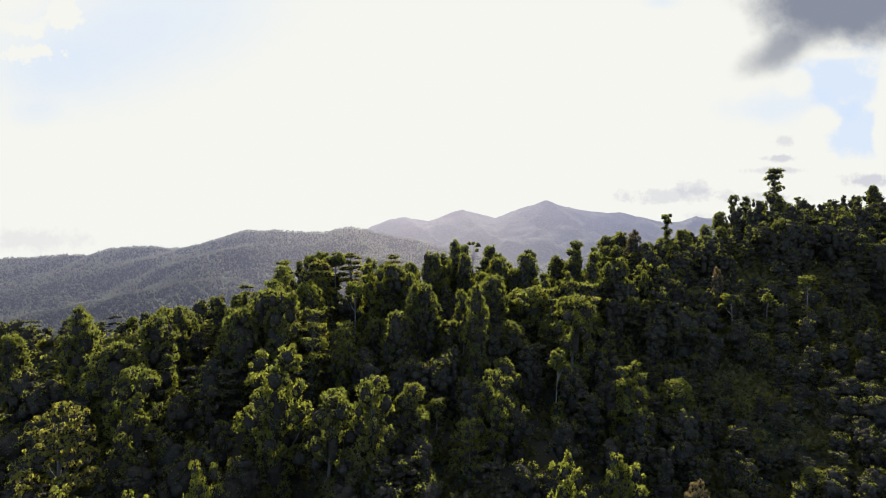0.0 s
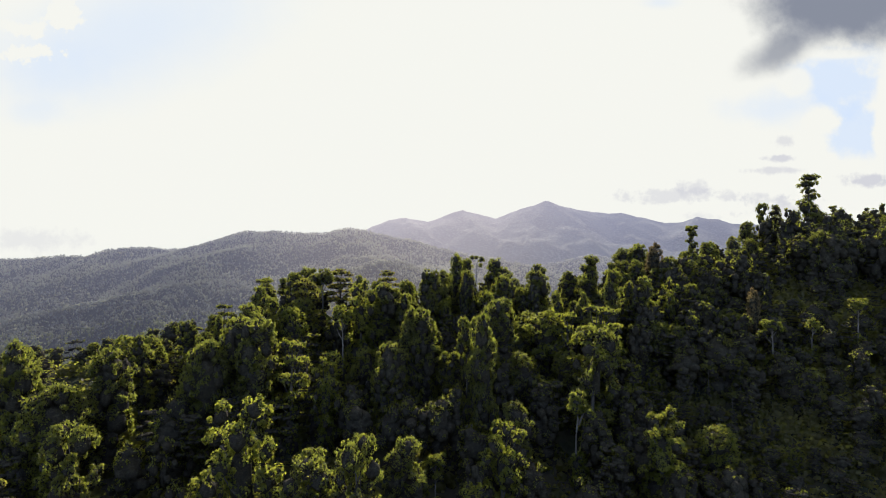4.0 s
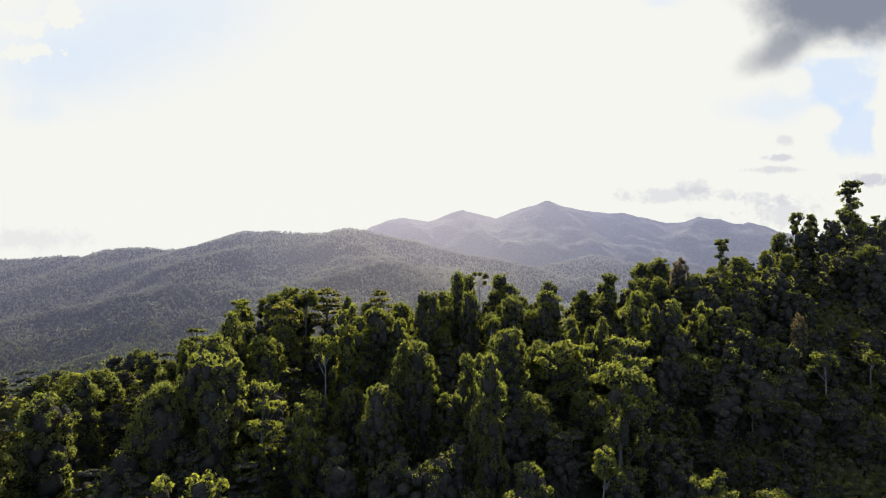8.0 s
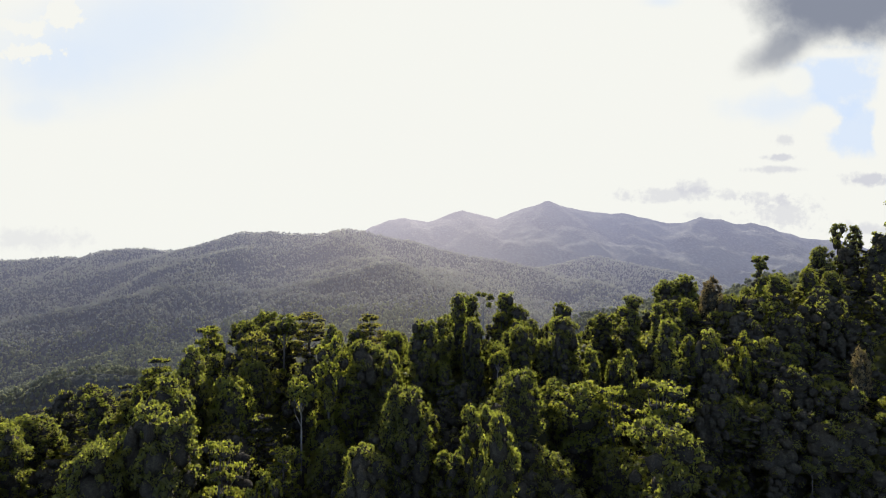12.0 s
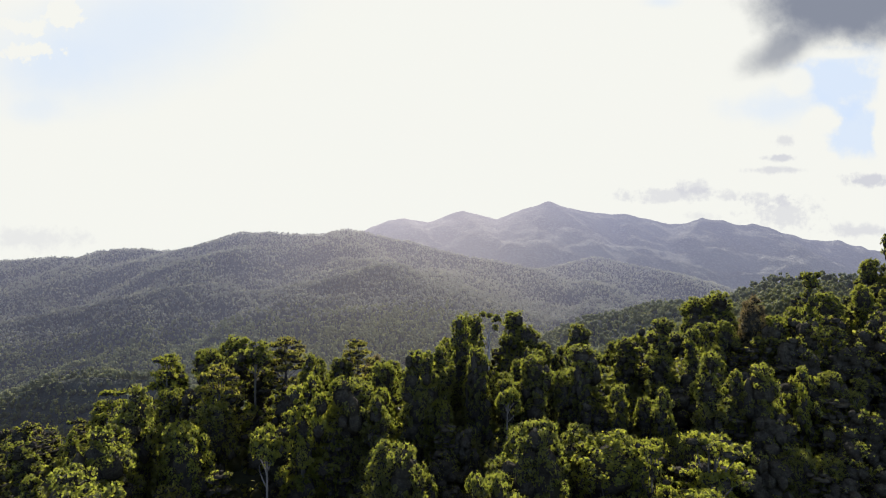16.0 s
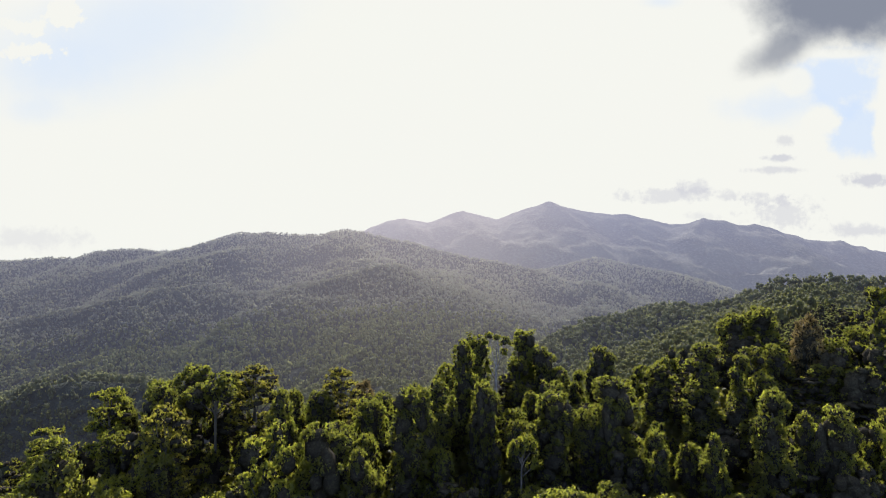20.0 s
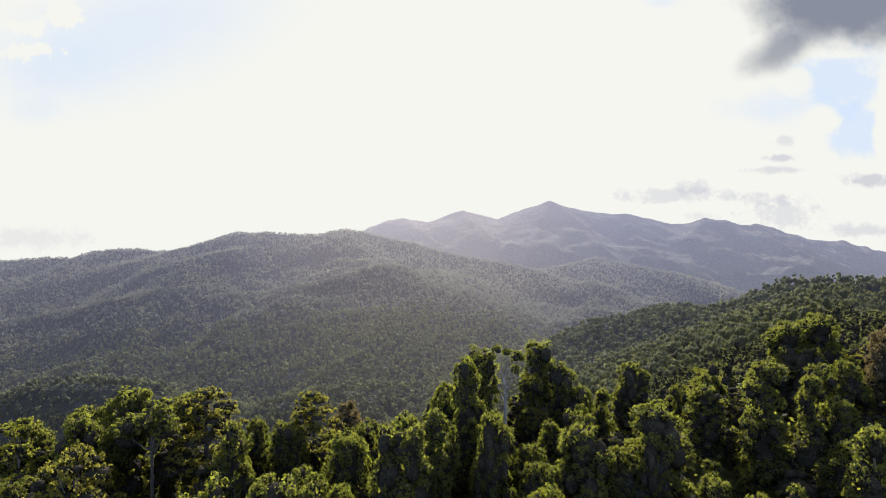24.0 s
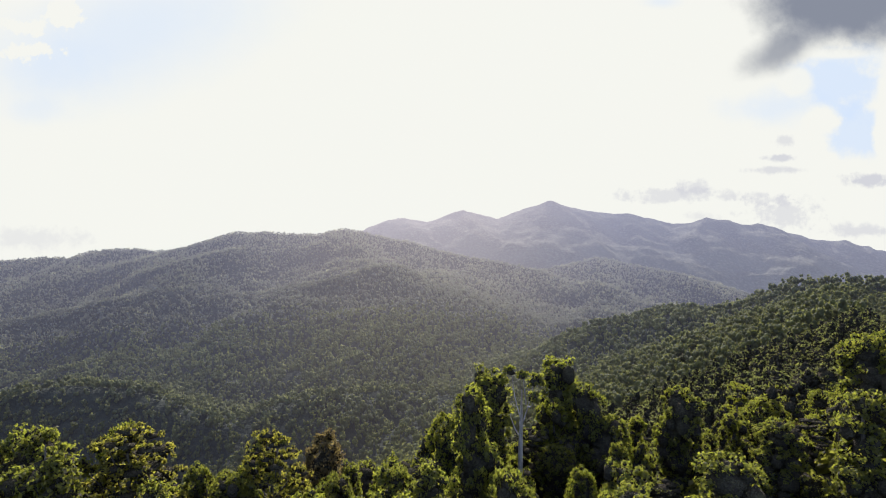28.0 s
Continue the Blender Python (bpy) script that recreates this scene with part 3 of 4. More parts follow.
def kind_dead(seed):
    """A bleached trunk that forks like a Y, with thin tufts of leaves left on two limbs."""
    tufts = [((2.4, 0.3, 18.2), (1.3, 1.2, 0.8)), ((-1.9, 0.2, 18.8), (1.0, 1.0, 0.6)), ((2.9, -0.5, 16.4), (0.9, 0.9, 0.6)), ((1.3, -0.8, 18.9), (0.9, 0.9, 0.5))]
    limbs = [(bent((0.1, 0, 12.0), (2.2, 0.3, 17.8), 0.2), 0), (bent((0.1, 0, 13.5), (-1.7, 0.2, 18.6), 0.2), 1), (bent((1.2, 0.15, 15.0), (2.8, -0.5, 16.2)), 2),
             (bent((1.0, 0.15, 15.2), (1.3, -0.8, 18.6)), 3), (bent((0.15, 0, 11.0), (-1.3, -0.6, 13.6)), None)]
    return dict(trunk=[(bent((0, 0, -1.5), (0.3, 0.1, 17.0), wobble=0.3, steps=7), [0.50, 0.45, 0.40, 0.36, 0.31, 0.20, 0.08])], limbs=limbs, lobes=tufts,
                leaf=0.40, count=26, tuft=0.42, per=12, droop=0.5, mat="deep", bark=BLEACHED, crown="crown")


KINDS = {
    "column_a": (lambda: kind_column(0), "vine_tree", "tall forest tree wholly hung with dark green climbing vines"),
    "column_b": (lambda: kind_column(1, 2.0, 3.0), "vine_tree", "slim leafy tower of vines over a hidden trunk"),
    "column_c": (lambda: kind_column(2, 2.9, 4.6), "vine_tree", "broad forest tree draped to the ground in climbing vines"),
    "column_d": (lambda: kind_column(3, 1.5, 3.8), "vine_tree", "pointed cone of climbing vines over a forest tree"),
    "dome_a": (lambda: kind_dome(4), "rainforest_tree", "dark green rainforest tree with a dense rounded crown"),
    "dome_b": (lambda: kind_dome(5, 5.0, 5.0, "bright"), "rainforest_tree", "yellow-green rainforest tree with a smooth domed crown"),
    "dome_c": (lambda: kind_dome(6, 6.4, 7.0, "deep"), "rainforest_tree", "wide dark green rainforest tree with a lumpy crown"),
    "emergent_a": (lambda: kind_emergent(7), "emergent_tree", "slender emergent tree with a bare pale trunk and small open crown"),
    "emergent_b": (lambda: kind_emergent(8, 4.4, 9.5, "deep", BARK), "emergent_tree", "emergent tree with clumped dark green crown on a pale trunk"),
    "emergent_c": (lambda: kind_emergent(9, 3.0, 12.5, "bright"), "emergent_tree", "thin pale-trunked tree topped by a small bright green tuft"),
    "umbrella_a": (lambda: kind_umbrella(10), "umbrella_tree", "spreading tree with flat feathery olive-green tiers"),
    "umbrella_b": (lambda: kind_umbrella(11, 5.2, 4, "bright"), "umbrella_tree", "flat-topped tree with layered yellow-green foliage"),
    "cluster_a": (lambda: kind_cluster(12), "rainforest_tree", "bright green tree with separate rounded leaf clumps and pale limbs"),
    "cluster_b": (lambda: kind_cluster(13, 4.2, "deep"), "rainforest_tree", "dark green tree with separate hanging leaf clumps"),
    "stacked": (lambda: kind_stacked(16), "emergent_tree", "tall thin emergent tree with separate dark green clumps"),
    "dry": (lambda: kind_dome(14, 4.0, 5.0, "dry"), "dry_tree", "brownish half-dry tree with thin foliage"),
    "dead": (lambda: kind_dead(15), "dead_tree", "bleached pale trunk forked above, with thin tufts of leaves"),
}
SHAPES, PROTO, SITES, TOPS = {}, {}, [], []
for nm, (make, _, _) in KINDS.items():
    SHAPES[nm] = make()
TOP = {nm: max([c[2] + r[2] for c, r in sh["lobes"]] + [19.0]) + 0.2 for nm, sh in SHAPES.items()}


def part(name, mesh, parent, label=""):
    ob = new(name, mesh)
    ob.parent = parent
    if label:
        ob["label"] = label
    return ob


def leaf_mesh(name, made, mat):
    verts, faces, inner = made
    return quick_mesh(name, verts, faces, mat, inner=inner)


def build_tree(kind):
    make, name, label = KINDS[kind]
    sh = SHAPES[kind]
    root = tagged(new(name), label, "tree", "trees of the near ridge")
    for path, radii in sh["trunk"]:
        part("trunk", quick_mesh("trunk", *tube(path, radii, 8), sh["bark"], True), root)
    lobes, held = sh["lobes"], {at for _, at in sh["limbs"] if at is not None}
    size = np.array([r[0] * r[1] + 2 * r[0] * r[2] for _, r in lobes])
    share = sh["count"] * size / size.sum()
    crown = lambda name, these, count, parent: part(name, leaf_mesh(name, leafy(these, max(5, int(count)), sh["tuft"], sh["per"], sh["leaf"], sh["droop"]), LEAF[sh["mat"]]), parent)
    for path, at in sh["limbs"]:
        limb = part("limb", quick_mesh("limb", *tube(path, np.linspace(0.12, 0.045, len(path)), 5), sh["bark"], True), root)
        if at is not None:
            crown("leaf_clump", [lobes[at]], share[at] * 1.3, limb)
    rest = [k for k in range(len(lobes)) if k not in held]
    if rest:
        crown(sh["crown"], [lobes[k] for k in rest], share[rest].sum(), root)
    return root


def tree(kind, x, y, top, wide=1.0, label="", turn=None):
    """A tree of a kind, rooted in the ground at x, y, its top at that height."""
    base = ground_at(x, y) - 0.3
    s = max(0.35, (top - base) / TOP[kind])
    turn = RNG.rand() * 6.28 if turn is None else turn
    k = max(wide * (0.35 + 0.65 * s), 0.5 * s)
    size = Matrix.Diagonal((k, k, s, 1.0))
    m = Matrix.Translation((x, y, base)) @ Matrix.Rotation(turn, 4, "Z") @ size
    SITES.append((x, y, 3.4 * k))
    TOPS.append((x, y, top))
    if kind not in PROTO:
        PROTO[kind] = build_tree(kind)
        PROTO[kind].matrix_basis = m
        return tagged(PROTO[kind], label)
    proto = PROTO[kind]
    made_tree = copy_thing(proto, m @ Matrix.Diagonal((*proto.scale, 1)).inverted())
    return tagged(made_tree, label or KINDS[kind][2])


# ---------------------------------------------------------------- the trees of the near ridge that stand out
tree("column_a", 4.9, 229.0, 115.9, 0.8, "tall vine-wrapped tower tree in front of a bleached trunk")
tree("column_a", 11.0, 252.0, 113.8, 1.15, "leafy vine column beside a bleached dead trunk")
tree("dead", 15.0, 246.0, 114.3, 1.0)
tree("column_a", 24.4, 262.0, 113.5, 1.1, "tallest vine-hung tree of a group on the crest")
tree("column_c", 28.8, 258.0, 108.9, 0.85)
tree("column_c", 44.0, 248.0, 110.7, 0.85)
tree("column_c", 23.8, 216.0, 106.7, 0.95)
tree("column_c", 38.0, 221.0, 108.7, 1.1)
tree("column_c", 55.6, 239.0, 107.7, 1)
tree("column_d", 62.0, 229.0, 114.7, 1.1, "pointed vine-covered cone standing above its neighbours")
tree("dome_a", 77.6, 230.0, 108.2, 0.8)
tree("column_c", 86.8, 262.0, 118.0, 0.9)
tree("column_c", 94.6, 262.0, 120.1, 1)
tree("dry", 94.9, 240.0, 121.6, 0.85)
tree("stacked", 109.0, 235.0, 127.7, 0.9, "thin tree with a small dark tuft above the canopy")
tree("stacked", 172.5, 254.0, 152.7, 1.35, "tall emergent tree with several stacked dark green clumps")
tree("cluster_b", 158.0, 266.0, 140.5, 0.6)
tree("cluster_b", 165.5, 268.0, 139.8, 0.6)
tree("emergent_b", -49.6, 220.0, 112.9, 1.1, "spreading dark crown on a forked trunk above the crest")
tree("umbrella_b", -74.0, 221.0, 106.2, 0.85, "dark flat-topped tree standing clear of the canopy")
tree("cluster_b", -60.5, 217.0, 108.4, 0.75)
tree("column_b", -67.0, 192.0, 103.7, 0.95)
tree("umbrella_a", -44.2, 229.0, 109.0, 1.1, "wide olive tree with flat feathery layers on the crest")
tree("umbrella_a", -23.7, 230.6, 108.4, 0.75)
tree("dry", -23.0, 265.0, 98.5, 0.9, "brownish thin-leaved tree behind the crest")
tree("cluster_a", -30.0, 193.0, 106.2, 0.85)
tree("emergent_a", -35.0, 183.0, 100.3, 0.8, "small pale-trunked tree with a thin round crown")
tree("dome_b", -53.0, 188.0, 98.7, 0.8)
tree("column_c", -22.0, 200.0, 104.7, 0.95)
tree("column_a", -28.6, 225.0, 104.3, 1)
tree("column_b", -14.0, 198.0, 100.7, 0.8)
tree("column_c", -7.5, 175.0, 97.8, 0.8)
tree("dome_a", -15.0, 218.0, 105.7, 0.8)
tree("column_a", -6.0, 207.0, 110.2, 0.9)
tree("column_b", -1.2, 216.0, 108.7, 1)
tree("column_a", -93.0, 195.0, 91.7, 1)
tree("dome_a", -112.0, 195.0, 85.7, 0.9)
tree("column_c", -66.0, 182.0, 98.7, 0.95)
tree("column_b", 73.0, 206.0, 104.7, 0.8)
tree("column_c", 77.0, 203.0, 107.2, 0.7)
tree("cluster_a", 87.0, 204.0, 106.7, 0.6)
tree("column_d", 45.0, 209.0, 100.2, 0.7)
tree("dome_c", 52.6, 212.0, 97.7, 0.6)
tree("dome_c", 19.0, 181.0, 101.7, 0.85)
tree("dome_b", 36.0, 188.0, 97.7, 1.3, "bright yellow-green dome-shaped tree on the slope")
tree("umbrella_b", 53.4, 178.0, 99.5, 1.1)
tree("umbrella_b", 43.1, 184.0, 96.5, 0.7)
tree("cluster_b", 46.0, 160.0, 94.7, 1.05)
tree("column_b", 11.9, 152.0, 98.5, 0.7)
tree("cluster_b", 8.2, 165.0, 96.7, 0.6)
tree("dry", 115.0, 197.0, 104.2, 0.55)
tree("emergent_a", 113.0, 182.0, 94.7, 1)
tree("emergent_a", 145.0, 185.0, 101.7, 1)
tree("emergent_c", 129.5, 185.0, 93.4, 1)
tree("cluster_a", 58.0, 138.0, 75.2, 1.05)
tree("dome_b", 76.0, 145.0, 69.7, 1.25)
tree("cluster_a", 97.0, 144.0, 64.2, 0.7)
tree("cluster_a", 15.0, 127.0, 75.7, 0.9, "bright green clumped tree with a crooked pale trunk")
tree("emergent_c", 38.0, 146.0, 78.2, 1)
tree("column_c", -8.5, 125.0, 71.7, 0.95)
tree("cluster_a", -46.0, 117.0, 84.2, 1, "large bright green tree with open limbs low on the slope")
tree("cluster_b", -29.3, 112.0, 73.5, 1)
tree("umbrella_a", -94.0, 100.0, 73.2, 0.85, "olive feathery umbrella tree low on the slope")
tree("column_b", -117.0, 145.0, 91.7, 0.8)
tree("dome_a", -144.7, 150.0, 83.9, 0.7)
tree("dome_c", -103.8, 140.0, 82.6, 1)
tree("cluster_b", -83.0, 115.0, 78.9, 0.8)
tree("cluster_a", -35.0, 157.0, 84.7, 0.7)
tree("umbrella_b", -46.0, 161.0, 90.7, 0.8)
tree("column_a", -58.0, 161.0, 96.7, 1)
tree("column_c", -16.0, 163.0, 88.7, 0.9)
tree("cluster_a", 71.7, 180.0, 77.6, 0.7)
tree("cluster_a", 28.9, 95.0, 62.0, 0.7)
tree("cluster_a", 43.0, 95.0, 61.6, 0.8)
tree("dry", 61.3, 97.0, 56.3, 0.7)
tree("cluster_a", -54.6, 90.0, 62.6, 0.6)
tree("cluster_a", -79.2, 78.0, 62.1, 0.7)
tree("cluster_a", -65.7, 82.0, 59.0, 0.5)
tree("stacked", 190.0, 262.0, 138.5, 0.9)
tree("column_a", 224.0, 267.0, 140.2, 1)
tree("dome_a", 235.0, 268.0, 146.6, 0.6)
tree("dome_a", 101.7, 240.0, 115.0, 0.8)
tree("dome_a", 110.3, 244.0, 117.3, 0.8)
tree("dome_a", 121.7, 246.0, 121.6, 0.9)
tree("dome_b", 134.2, 248.0, 124.4, 0.8)
tree("dome_a", 141.1, 246.0, 122.7, 0.8)
tree("dome_a", 46.0, 215.0, 99.7, 0.5)
tree("column_d", 71.5, 230.0, 111.8, 0.7)
tree("cluster_b", 79.3, 238.0, 112.6, 0.8)
tree("dome_c", 86.5, 240.0, 113.2, 0.7)
tree("dome_a", -58.0, 228.0, 110.7, 0.9)
tree("cluster_b", -67.4, 232.0, 105.3, 0.8)
tree("dome_a", -74.7, 226.0, 104.3, 0.8)
tree("dome_c", -61.0, 257.0, 102.3, 0.6)
tree("dome_a", -35.2, 232.0, 103.6, 0.55)
tree("dome_a", -27.0, 226.0, 104.3, 0.65)
tree("dome_c", -14.1, 228.0, 103.2, 0.7)
tree("dome_a", -5.4, 225.0, 106.7, 0.7)
tree("umbrella_a", -53.4, 205.0, 106.2, 0.8)
tree("cluster_b", -19.5, 208.0, 102.5, 0.7)
tree("dome_a", -14.3, 206.0, 101.6, 0.6)
tree("dome_b", -23.6, 203.0, 103.2, 0.5)
tree("dome_a", -2.3, 212.0, 103.6, 0.6)
tree("column_c", 9.8, 215.0, 109.1, 0.6)
tree("dome_a", 22.4, 232.0, 103.0, 0.6)
tree("dome_a", 30.5, 240.0, 103.9, 0.5)
tree("column_c", 36.4, 246.0, 101.3, 0.5)
tree("cluster_b", 57.1, 255.0, 104.1, 0.7)
tree("umbrella_b", 90.4, 300.0, 96.0, 0.9)
tree("umbrella_b", 92.4, 320.0, 94.4, 0.9)
tree("dry", 90.4, 290.0, 94.0, 0.6)
tree("dome_b", 95.9, 265.0, 107.5, 0.6)
tree("umbrella_a", 114.2, 270.0, 110.2, 0.9)
tree("column_d", 64.9, 205.0, 109.5, 0.9)
tree("dome_a", 79.3, 240.0, 106.6, 0.6)
tree("cluster_b", 51.2, 226.0, 97.0, 0.6)
tree("cluster_a", 54.8, 228.0, 92.5, 0.6)
tree("dome_a", 60.6, 226.0, 92.3, 0.6)
tree("column_c", 65.7, 235.0, 112.9, 0.5)
tree("column_b", 53.7, 205.0, 100.6, 0.7)
tree("column_c", 36.7, 216.0, 105.2, 0.6)
tree("column_a", 25.3, 222.0, 107.8, 0.9)
tree("column_b", -2.3, 182.0, 89.0, 0.7)
tree("cluster_b", 11.1, 175.0, 92.3, 0.7)
tree("column_b", 15.1, 168.0, 90.2, 0.6)
tree("column_c", -63.6, 168.0, 96.2, 0.9)
tree("dome_c", -71.0, 158.0, 91.4, 0.8)
tree("dome_a", -105.3, 190.0, 87.5, 1)
tree("column_b", -83.0, 196.0, 93.1, 0.5)
tree("dome_a", -55.8, 190.0, 98.4, 0.7)
tree("column_b", -11.5, 178.0, 97.2, 0.8)
tree("dome_a", -52.3, 200.0, 100.3, 0.8)
tree("column_a", -73.4, 195.0, 91.9, 1)
tree("dome_b", -107.6, 180.0, 89.7, 1)
tree("column_c", -99.5, 155.0, 88.0, 1)
tree("dome_a", -73.7, 165.0, 89.9, 0.9)
tree("column_b", -119.7, 150.0, 89.0, 0.8)
tree("column_b", -33.8, 215.0, 106.7, 0.8)
tree("column_a", -18.4, 200.0, 102.9, 0.9)
tree("cluster_b", -18.5, 110.0, 77.4, 0.8)
tree("column_b", -98.2, 172.0, 89.2, 0.9)

# ---------------------------------------------------------------- the rest of the near forest
def free(x, y, gap):
    return all((x - a) ** 2 + (y - b) ** 2 > (gap + 0.55 * r) ** 2 for a, b, r in SITES)


KNOWN = np.array(TOPS)


def canopy(x, y):
    """The height of the treetops round a place, from the trees that stand out."""
    d = (KNOWN[:, 0] - x) ** 2 + (KNOWN[:, 1] - y) ** 2 + 9.0
    near = np.argsort(d)[:6]
    k = 1.0 / d[near]
    return float((KNOWN[near, 2] * k).sum() / k.sum())


def tree_height(x, y, drop):
    return min(24.0, max(7.0, canopy(x, y) - drop - ground_at(x, y)))


FILL = ["column_a", "cluster_b", "column_c", "column_d", "dome_a", "dome_a", "dome_c", "cluster_b", "cluster_a", "emergent_a", "umbrella_b", "dome_b", "column_c", "cluster_b"]
BROAD = ["umbrella_a", "umbrella_b", "cluster_a", "dome_b", "dome_a", "cluster_b", "dome_c", "umbrella_b"]
# Only darker-leaved kinds, whose colour stands in for shade on the right.
SHADY = ["column_c", "dome_a", "column_d", "dome_a", "dome_c", "cluster_b", "cluster_b", "emergent_b", "dome_c"]
PICK = random.Random(5)
made = 0
for _ in range(6000):
    if made >= 110:
        break
    x, y = (PICK.uniform(-95, 110), PICK.uniform(165, 285)) if made < 75 else (PICK.uniform(-150, 190), PICK.uniform(75, 290))
    if abs(x) > 30 + 0.86 * (y + 20) or not free(x, y, 3.2):
        continue
    tree(PICK.choice(BROAD if x < -42 and PICK.random() < 0.75 else SHADY if x > 18 else FILL), x, y, ground_at(x, y) + tree_height(x, y, PICK.uniform(8.0, 14.0) if y < 180 else PICK.uniform(6.5, 11.0) if x < -15 else PICK.uniform(3.5, 9.0)), PICK.uniform(0.75, 1.0))
    made += 1


def baked(name, places, count, per, label, category, mat, leaf=0.40, size=1.25):
    """Many trees in one mesh, from thinned crowns of the kinds."""
    store, inside, outside = {}, [], []
    for kind, x, y, z, k, h in places:
        key = (kind, PICK.randrange(3))
        if key not in store:
            sh = SHAPES[kind]
            store[key] = leafy(sh["lobes"], count, sh["tuft"] * size, per, leaf, sh["droop"], 0.78)
        v, f, n = store[key]
        a = PICK.uniform(0, 6.28)
        c, s = math.cos(a), math.sin(a)
        q = np.stack([(v[:, 0] * c - v[:, 1] * s) * k + x, (v[:, 0] * s + v[:, 1] * c) * k + y, v[:, 2] * h + z], 1)
        first = f[:n].max() + 1
        inside.append((q[:first], f[:n]))
        outside.append((q[first:], f[n:] - first))
    inner_faces = sum(len(f) for _, f in inside)
    return tagged(new(name, quick_mesh(name, *join(inside + outside), mat, inner=inner_faces)), label, category, kind="stuff")


spots = []
CROWD = ["column_a", "column_c", "dome_a", "dome_c", "cluster_b", "column_d", "dome_a", "umbrella_b"]
taken = list(SITES)
for _ in range(60000):
    if len(spots) >= 960:
        break
    x, y = PICK.uniform(-280, 380), PICK.uniform(45, 440)
    if abs(x) > 45 + 0.86 * (y + 38) or (x < 60 and y > 330):
        continue
    if not all((x - a) ** 2 + (y - b) ** 2 > (2.0 + 0.45 * r) ** 2 for a, b, r in taken):
        continue
    among = -100 < x < 62 and 165 < y < 290
    s = tree_height(x, y, PICK.uniform(9.0, 14.0) if y < 180 else PICK.uniform(7.0, 11.0) if among else PICK.uniform(2.0, 8.0)) / 20.0 if y < 265 else PICK.uniform(0.5, 0.8)
    taken.append((x, y, 4.0))
    spots.append((PICK.choice(CROWD if x > -42 else CROWD[2:5] + CROWD[6:]), x, y, ground_at(x, y) - 0.5, (0.4 + 0.6 * s) * PICK.uniform(0.75, 1.0), s))
for _ in range(4000):               # the steep slope below the high part of the crest
    x, y = PICK.uniform(55, 235), PICK.uniform(95, 262)
    if len(spots) >= 1290:
        break
    if all((x - a) ** 2 + (y - b) ** 2 > (1.6 + 0.45 * r) ** 2 for a, b, r in taken):
        s = tree_height(x, y, PICK.uniform(9.0, 14.0) if y < 180 else PICK.uniform(4.0, 9.5)) / 20.0
        taken.append((x, y, 4.0))
        spots.append((PICK.choice(CROWD), x, y, ground_at(x, y) - 0.5, (0.4 + 0.6 * s) * PICK.uniform(0.8, 1.15), s))
for _ in range(170):                # the forest goes on below the start of the flight
    x, y = PICK.uniform(-170, 170), PICK.uniform(-75, 46)
    s = PICK.uniform(0.6, 1.05)
    spots.append((PICK.choice(CROWD), x, y, ground_at(x, y) - 0.5, s * PICK.uniform(0.9, 1.3), s))
# Mostly yellow-green leaves on the left, their colour imitating its sunlit canopy.
sunny = [PICK.random() < (0.55 if p[1] < -42 else 0.10) for p in spots]
baked("forest_trees", [p for p, k in zip(spots, sunny) if not k], 46, 16, "crowded dark green rainforest trees filling the slope", "trees", LEAF["deep"])
baked("forest_trees", [p for p, k in zip(spots, sunny) if k], 46, 16, "yellow-green rainforest trees scattered through the crowded slope", "trees", LEAF["bright"])


def thicket(name, count, region, size, per, label, mat):
    """Low leafy growth between the trees: clumps of big leaves on the ground."""
    x = RNG.uniform(region[0], region[1], count)
    y = RNG.uniform(region[2], region[3], count)
    keep = np.abs(x) < 150 + 0.7 * np.maximum(y, 0.0)
    x, y = x[keep], y[keep]
    z = land_height(x, y)
    n = len(x)
    r = size * RNG.uniform(0.6, 1.5, n)
    pts = np.repeat(np.stack([x, y, z], 1), per, 0)
    d = unit(RNG.normal(size=(n * per, 3)))
    d[:, 2] = np.abs(d[:, 2])
    rr = np.repeat(r, per)[:, None]
    pts = pts + d * rr * np.array([1.0, 1.0, 1.25]) * (0.55 + 0.55 * RNG.rand(n * per, 1))
    lv = leaves(pts, d, 1.25, 0.4, 0.4, 0.7, 0.6)
    hum = []
    for i in range(n):
        hum.append((ICO1[0] * r[i] * np.array([0.5, 0.5, 0.65]) * (1 + 0.15 * RNG.normal(size=(len(ICO1[0]), 1))) + [x[i], y[i], z[i]], ICO1[1]))
    return tagged(new(name, quick_mesh(name, *join(hum + [lv]), mat)), label, "undergrowth", kind="stuff")


thicket("undergrowth", 7600, (-230, 280, -75, 290), 2.8, 26, "tangled green undergrowth and climbers covering the slope", LEAF["shrub"])
thicket("undergrowth", 2600, (45, 270, 40, 255), 3.0, 24, "dim tangled undergrowth on the steep shaded slope", LEAF["shrub"])


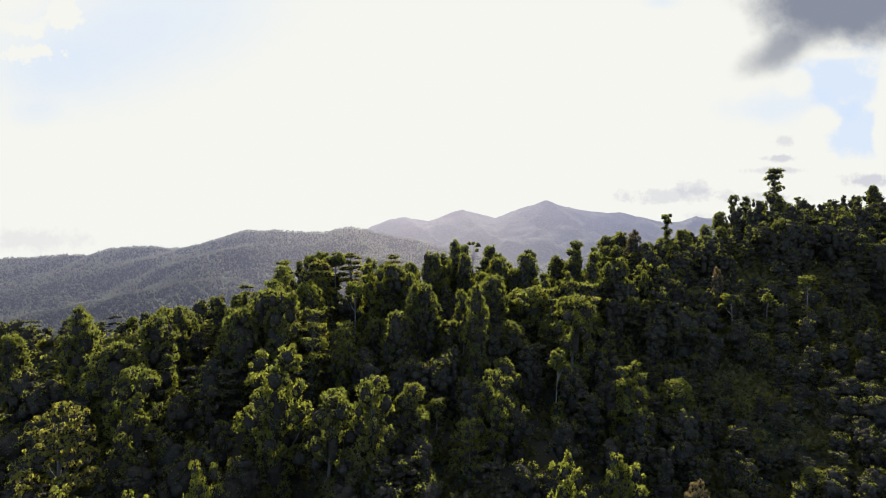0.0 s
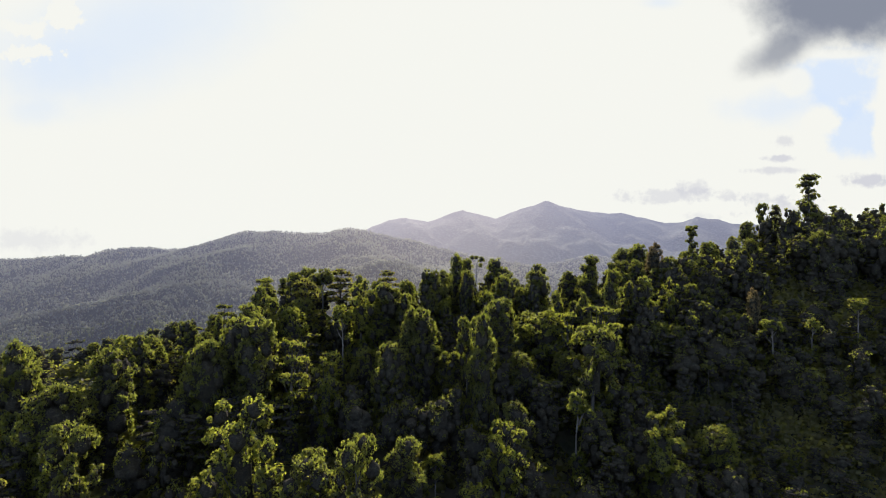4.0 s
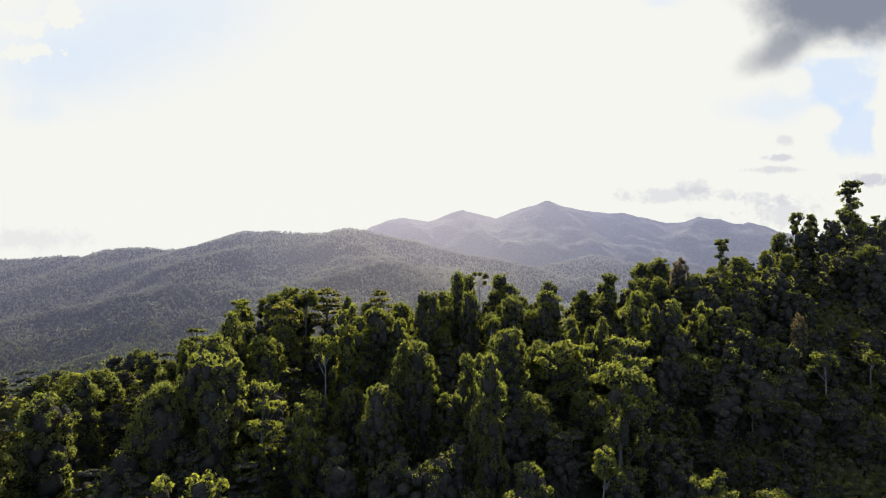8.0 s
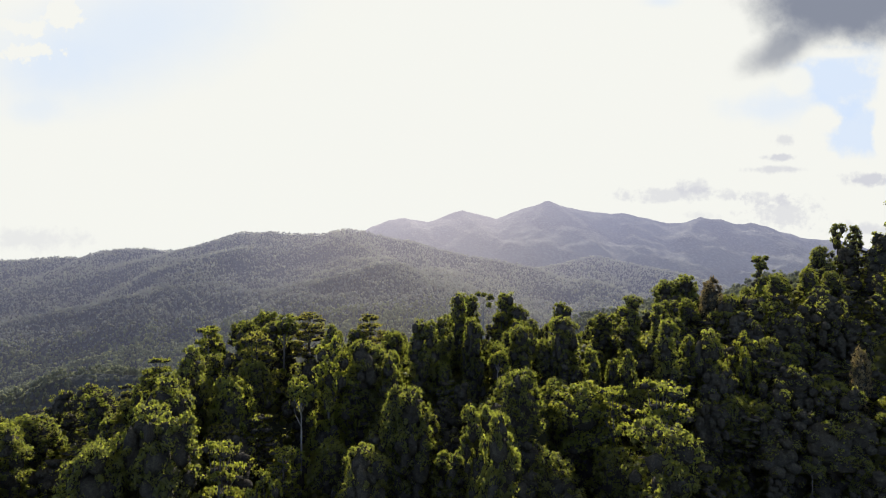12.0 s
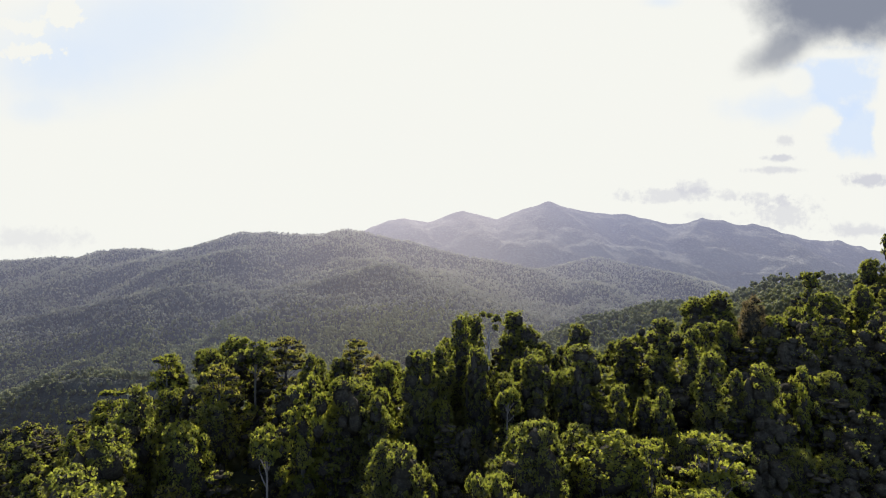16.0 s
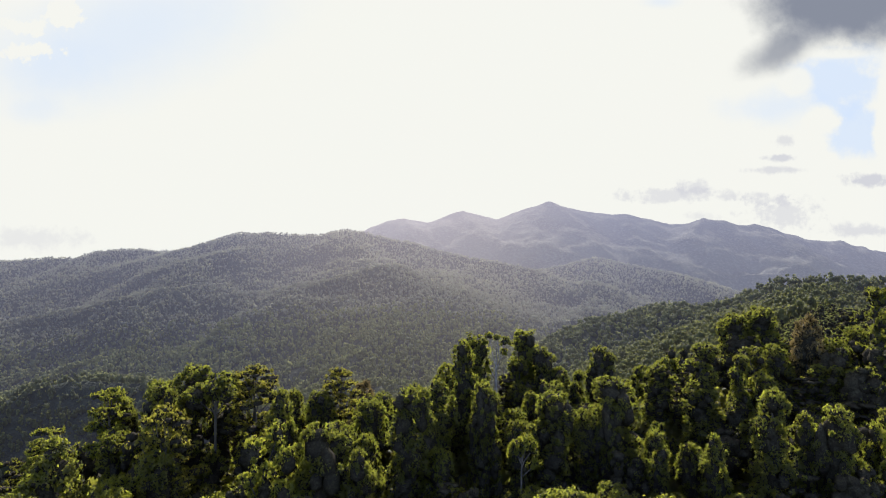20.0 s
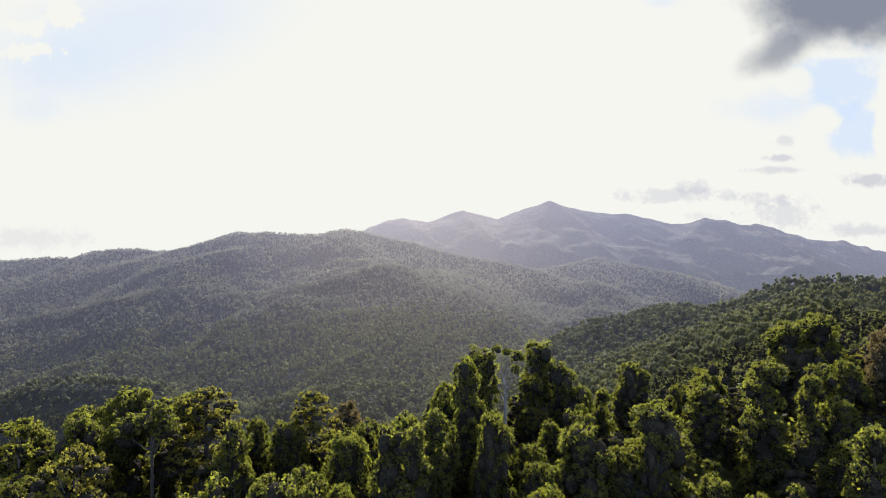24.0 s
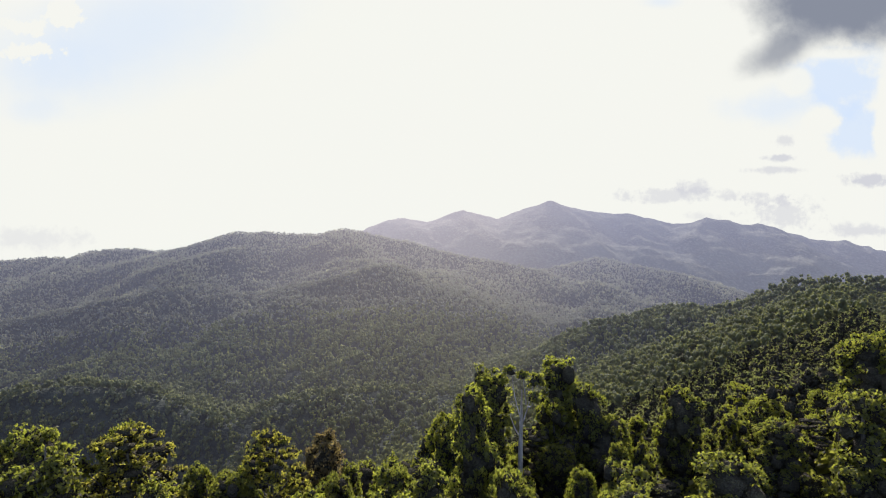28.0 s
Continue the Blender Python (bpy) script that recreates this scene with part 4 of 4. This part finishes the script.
# ---------------------------------------------------------------- forest on the valley sides and far slopes
def far_crowns(name, x, y, height, wide, bunches, cards, card, label, mat, ball=OCTA):
    """Many distant crowns, each of a few bunches of leaves, in one mesh."""
    n = len(x)
    z = land_height(x, y)
    h = height * RNG.uniform(0.72, 1.25, n)
    w = wide * RNG.uniform(0.65, 1.35, n)
    k = n * bunches
    rep = lambda a: np.repeat(a, bunches, 0)
    c = rep(np.stack([x, y, z + h * 0.55], 1)) + RNG.uniform(-1, 1, (k, 3)) * rep(np.stack([w * 0.24, w * 0.24, h * 0.3], 1))
    r = rep(w)[:, None] * RNG.uniform(0.22, 0.36, (k, 1)) * np.array([1.0, 1.0, 1.25])
    m = len(ball[0])
    v = (c[:, None] + ball[0][None] * r[:, None] * 0.74 * (1 + 0.16 * RNG.normal(size=(k, m, 1)))).reshape(-1, 3)
    f = (ball[1][None] + m * np.arange(k)[:, None, None]).reshape(-1, 3)
    d = unit(RNG.normal(size=(k * cards, 3)))
    d[:, 2] = np.where(d[:, 2] < -0.3, -d[:, 2], d[:, 2])
    p = np.repeat(c, cards, 0) + d * np.repeat(r, cards, 0)
    return tagged(new(name, quick_mesh(name, *join([(v, f), leaves(p, d, card, 0.4)]), LEAF[mat])), label, "forest", kind="stuff")


def strew(count, y0, y1, right_only=False):
    """Places spread evenly over a wedge of ground ahead of the flight."""
    y = np.sqrt(RNG.uniform(y0 * y0, y1 * y1, count))
    x = RNG.uniform(-0.92, 0.92, count) * y
    if right_only:
        keep = (x > 0.0 * y) | (y > 800)
        x, y = x[keep], y[keep]
    return x, 110 + y


x, y = strew(7600, 180, 1150, True)
keep = y > 410
x, y = x[keep], y[keep]
near = (y < 760) & (x > 0)
z = land_height(x, y)
baked("valley_trees", [(PICK.choice(CROWD), a, b, c - 0.5, PICK.uniform(0.75, 1.15), PICK.uniform(0.75, 1.25)) for a, b, c in zip(x[near], y[near], z[near])], 26, 11,
      "dense green rainforest trees on the slope across the saddle", "forest", LEAF["valley"], 0.85, 1.7)
far_crowns("valley_forest", x[~near], y[~near], 25.0, 12.0, 5, 8, 1.5, "green rainforest crowns on the slope beyond the saddle", "valley", ICO1)
# Crowns whose leaves glow more with distance, in place of haze.
x, y = strew(60000, 1150, 3550)
zone = np.digitize(y + RNG.uniform(-120, 120, len(x)), (1680, 2200, 2750))
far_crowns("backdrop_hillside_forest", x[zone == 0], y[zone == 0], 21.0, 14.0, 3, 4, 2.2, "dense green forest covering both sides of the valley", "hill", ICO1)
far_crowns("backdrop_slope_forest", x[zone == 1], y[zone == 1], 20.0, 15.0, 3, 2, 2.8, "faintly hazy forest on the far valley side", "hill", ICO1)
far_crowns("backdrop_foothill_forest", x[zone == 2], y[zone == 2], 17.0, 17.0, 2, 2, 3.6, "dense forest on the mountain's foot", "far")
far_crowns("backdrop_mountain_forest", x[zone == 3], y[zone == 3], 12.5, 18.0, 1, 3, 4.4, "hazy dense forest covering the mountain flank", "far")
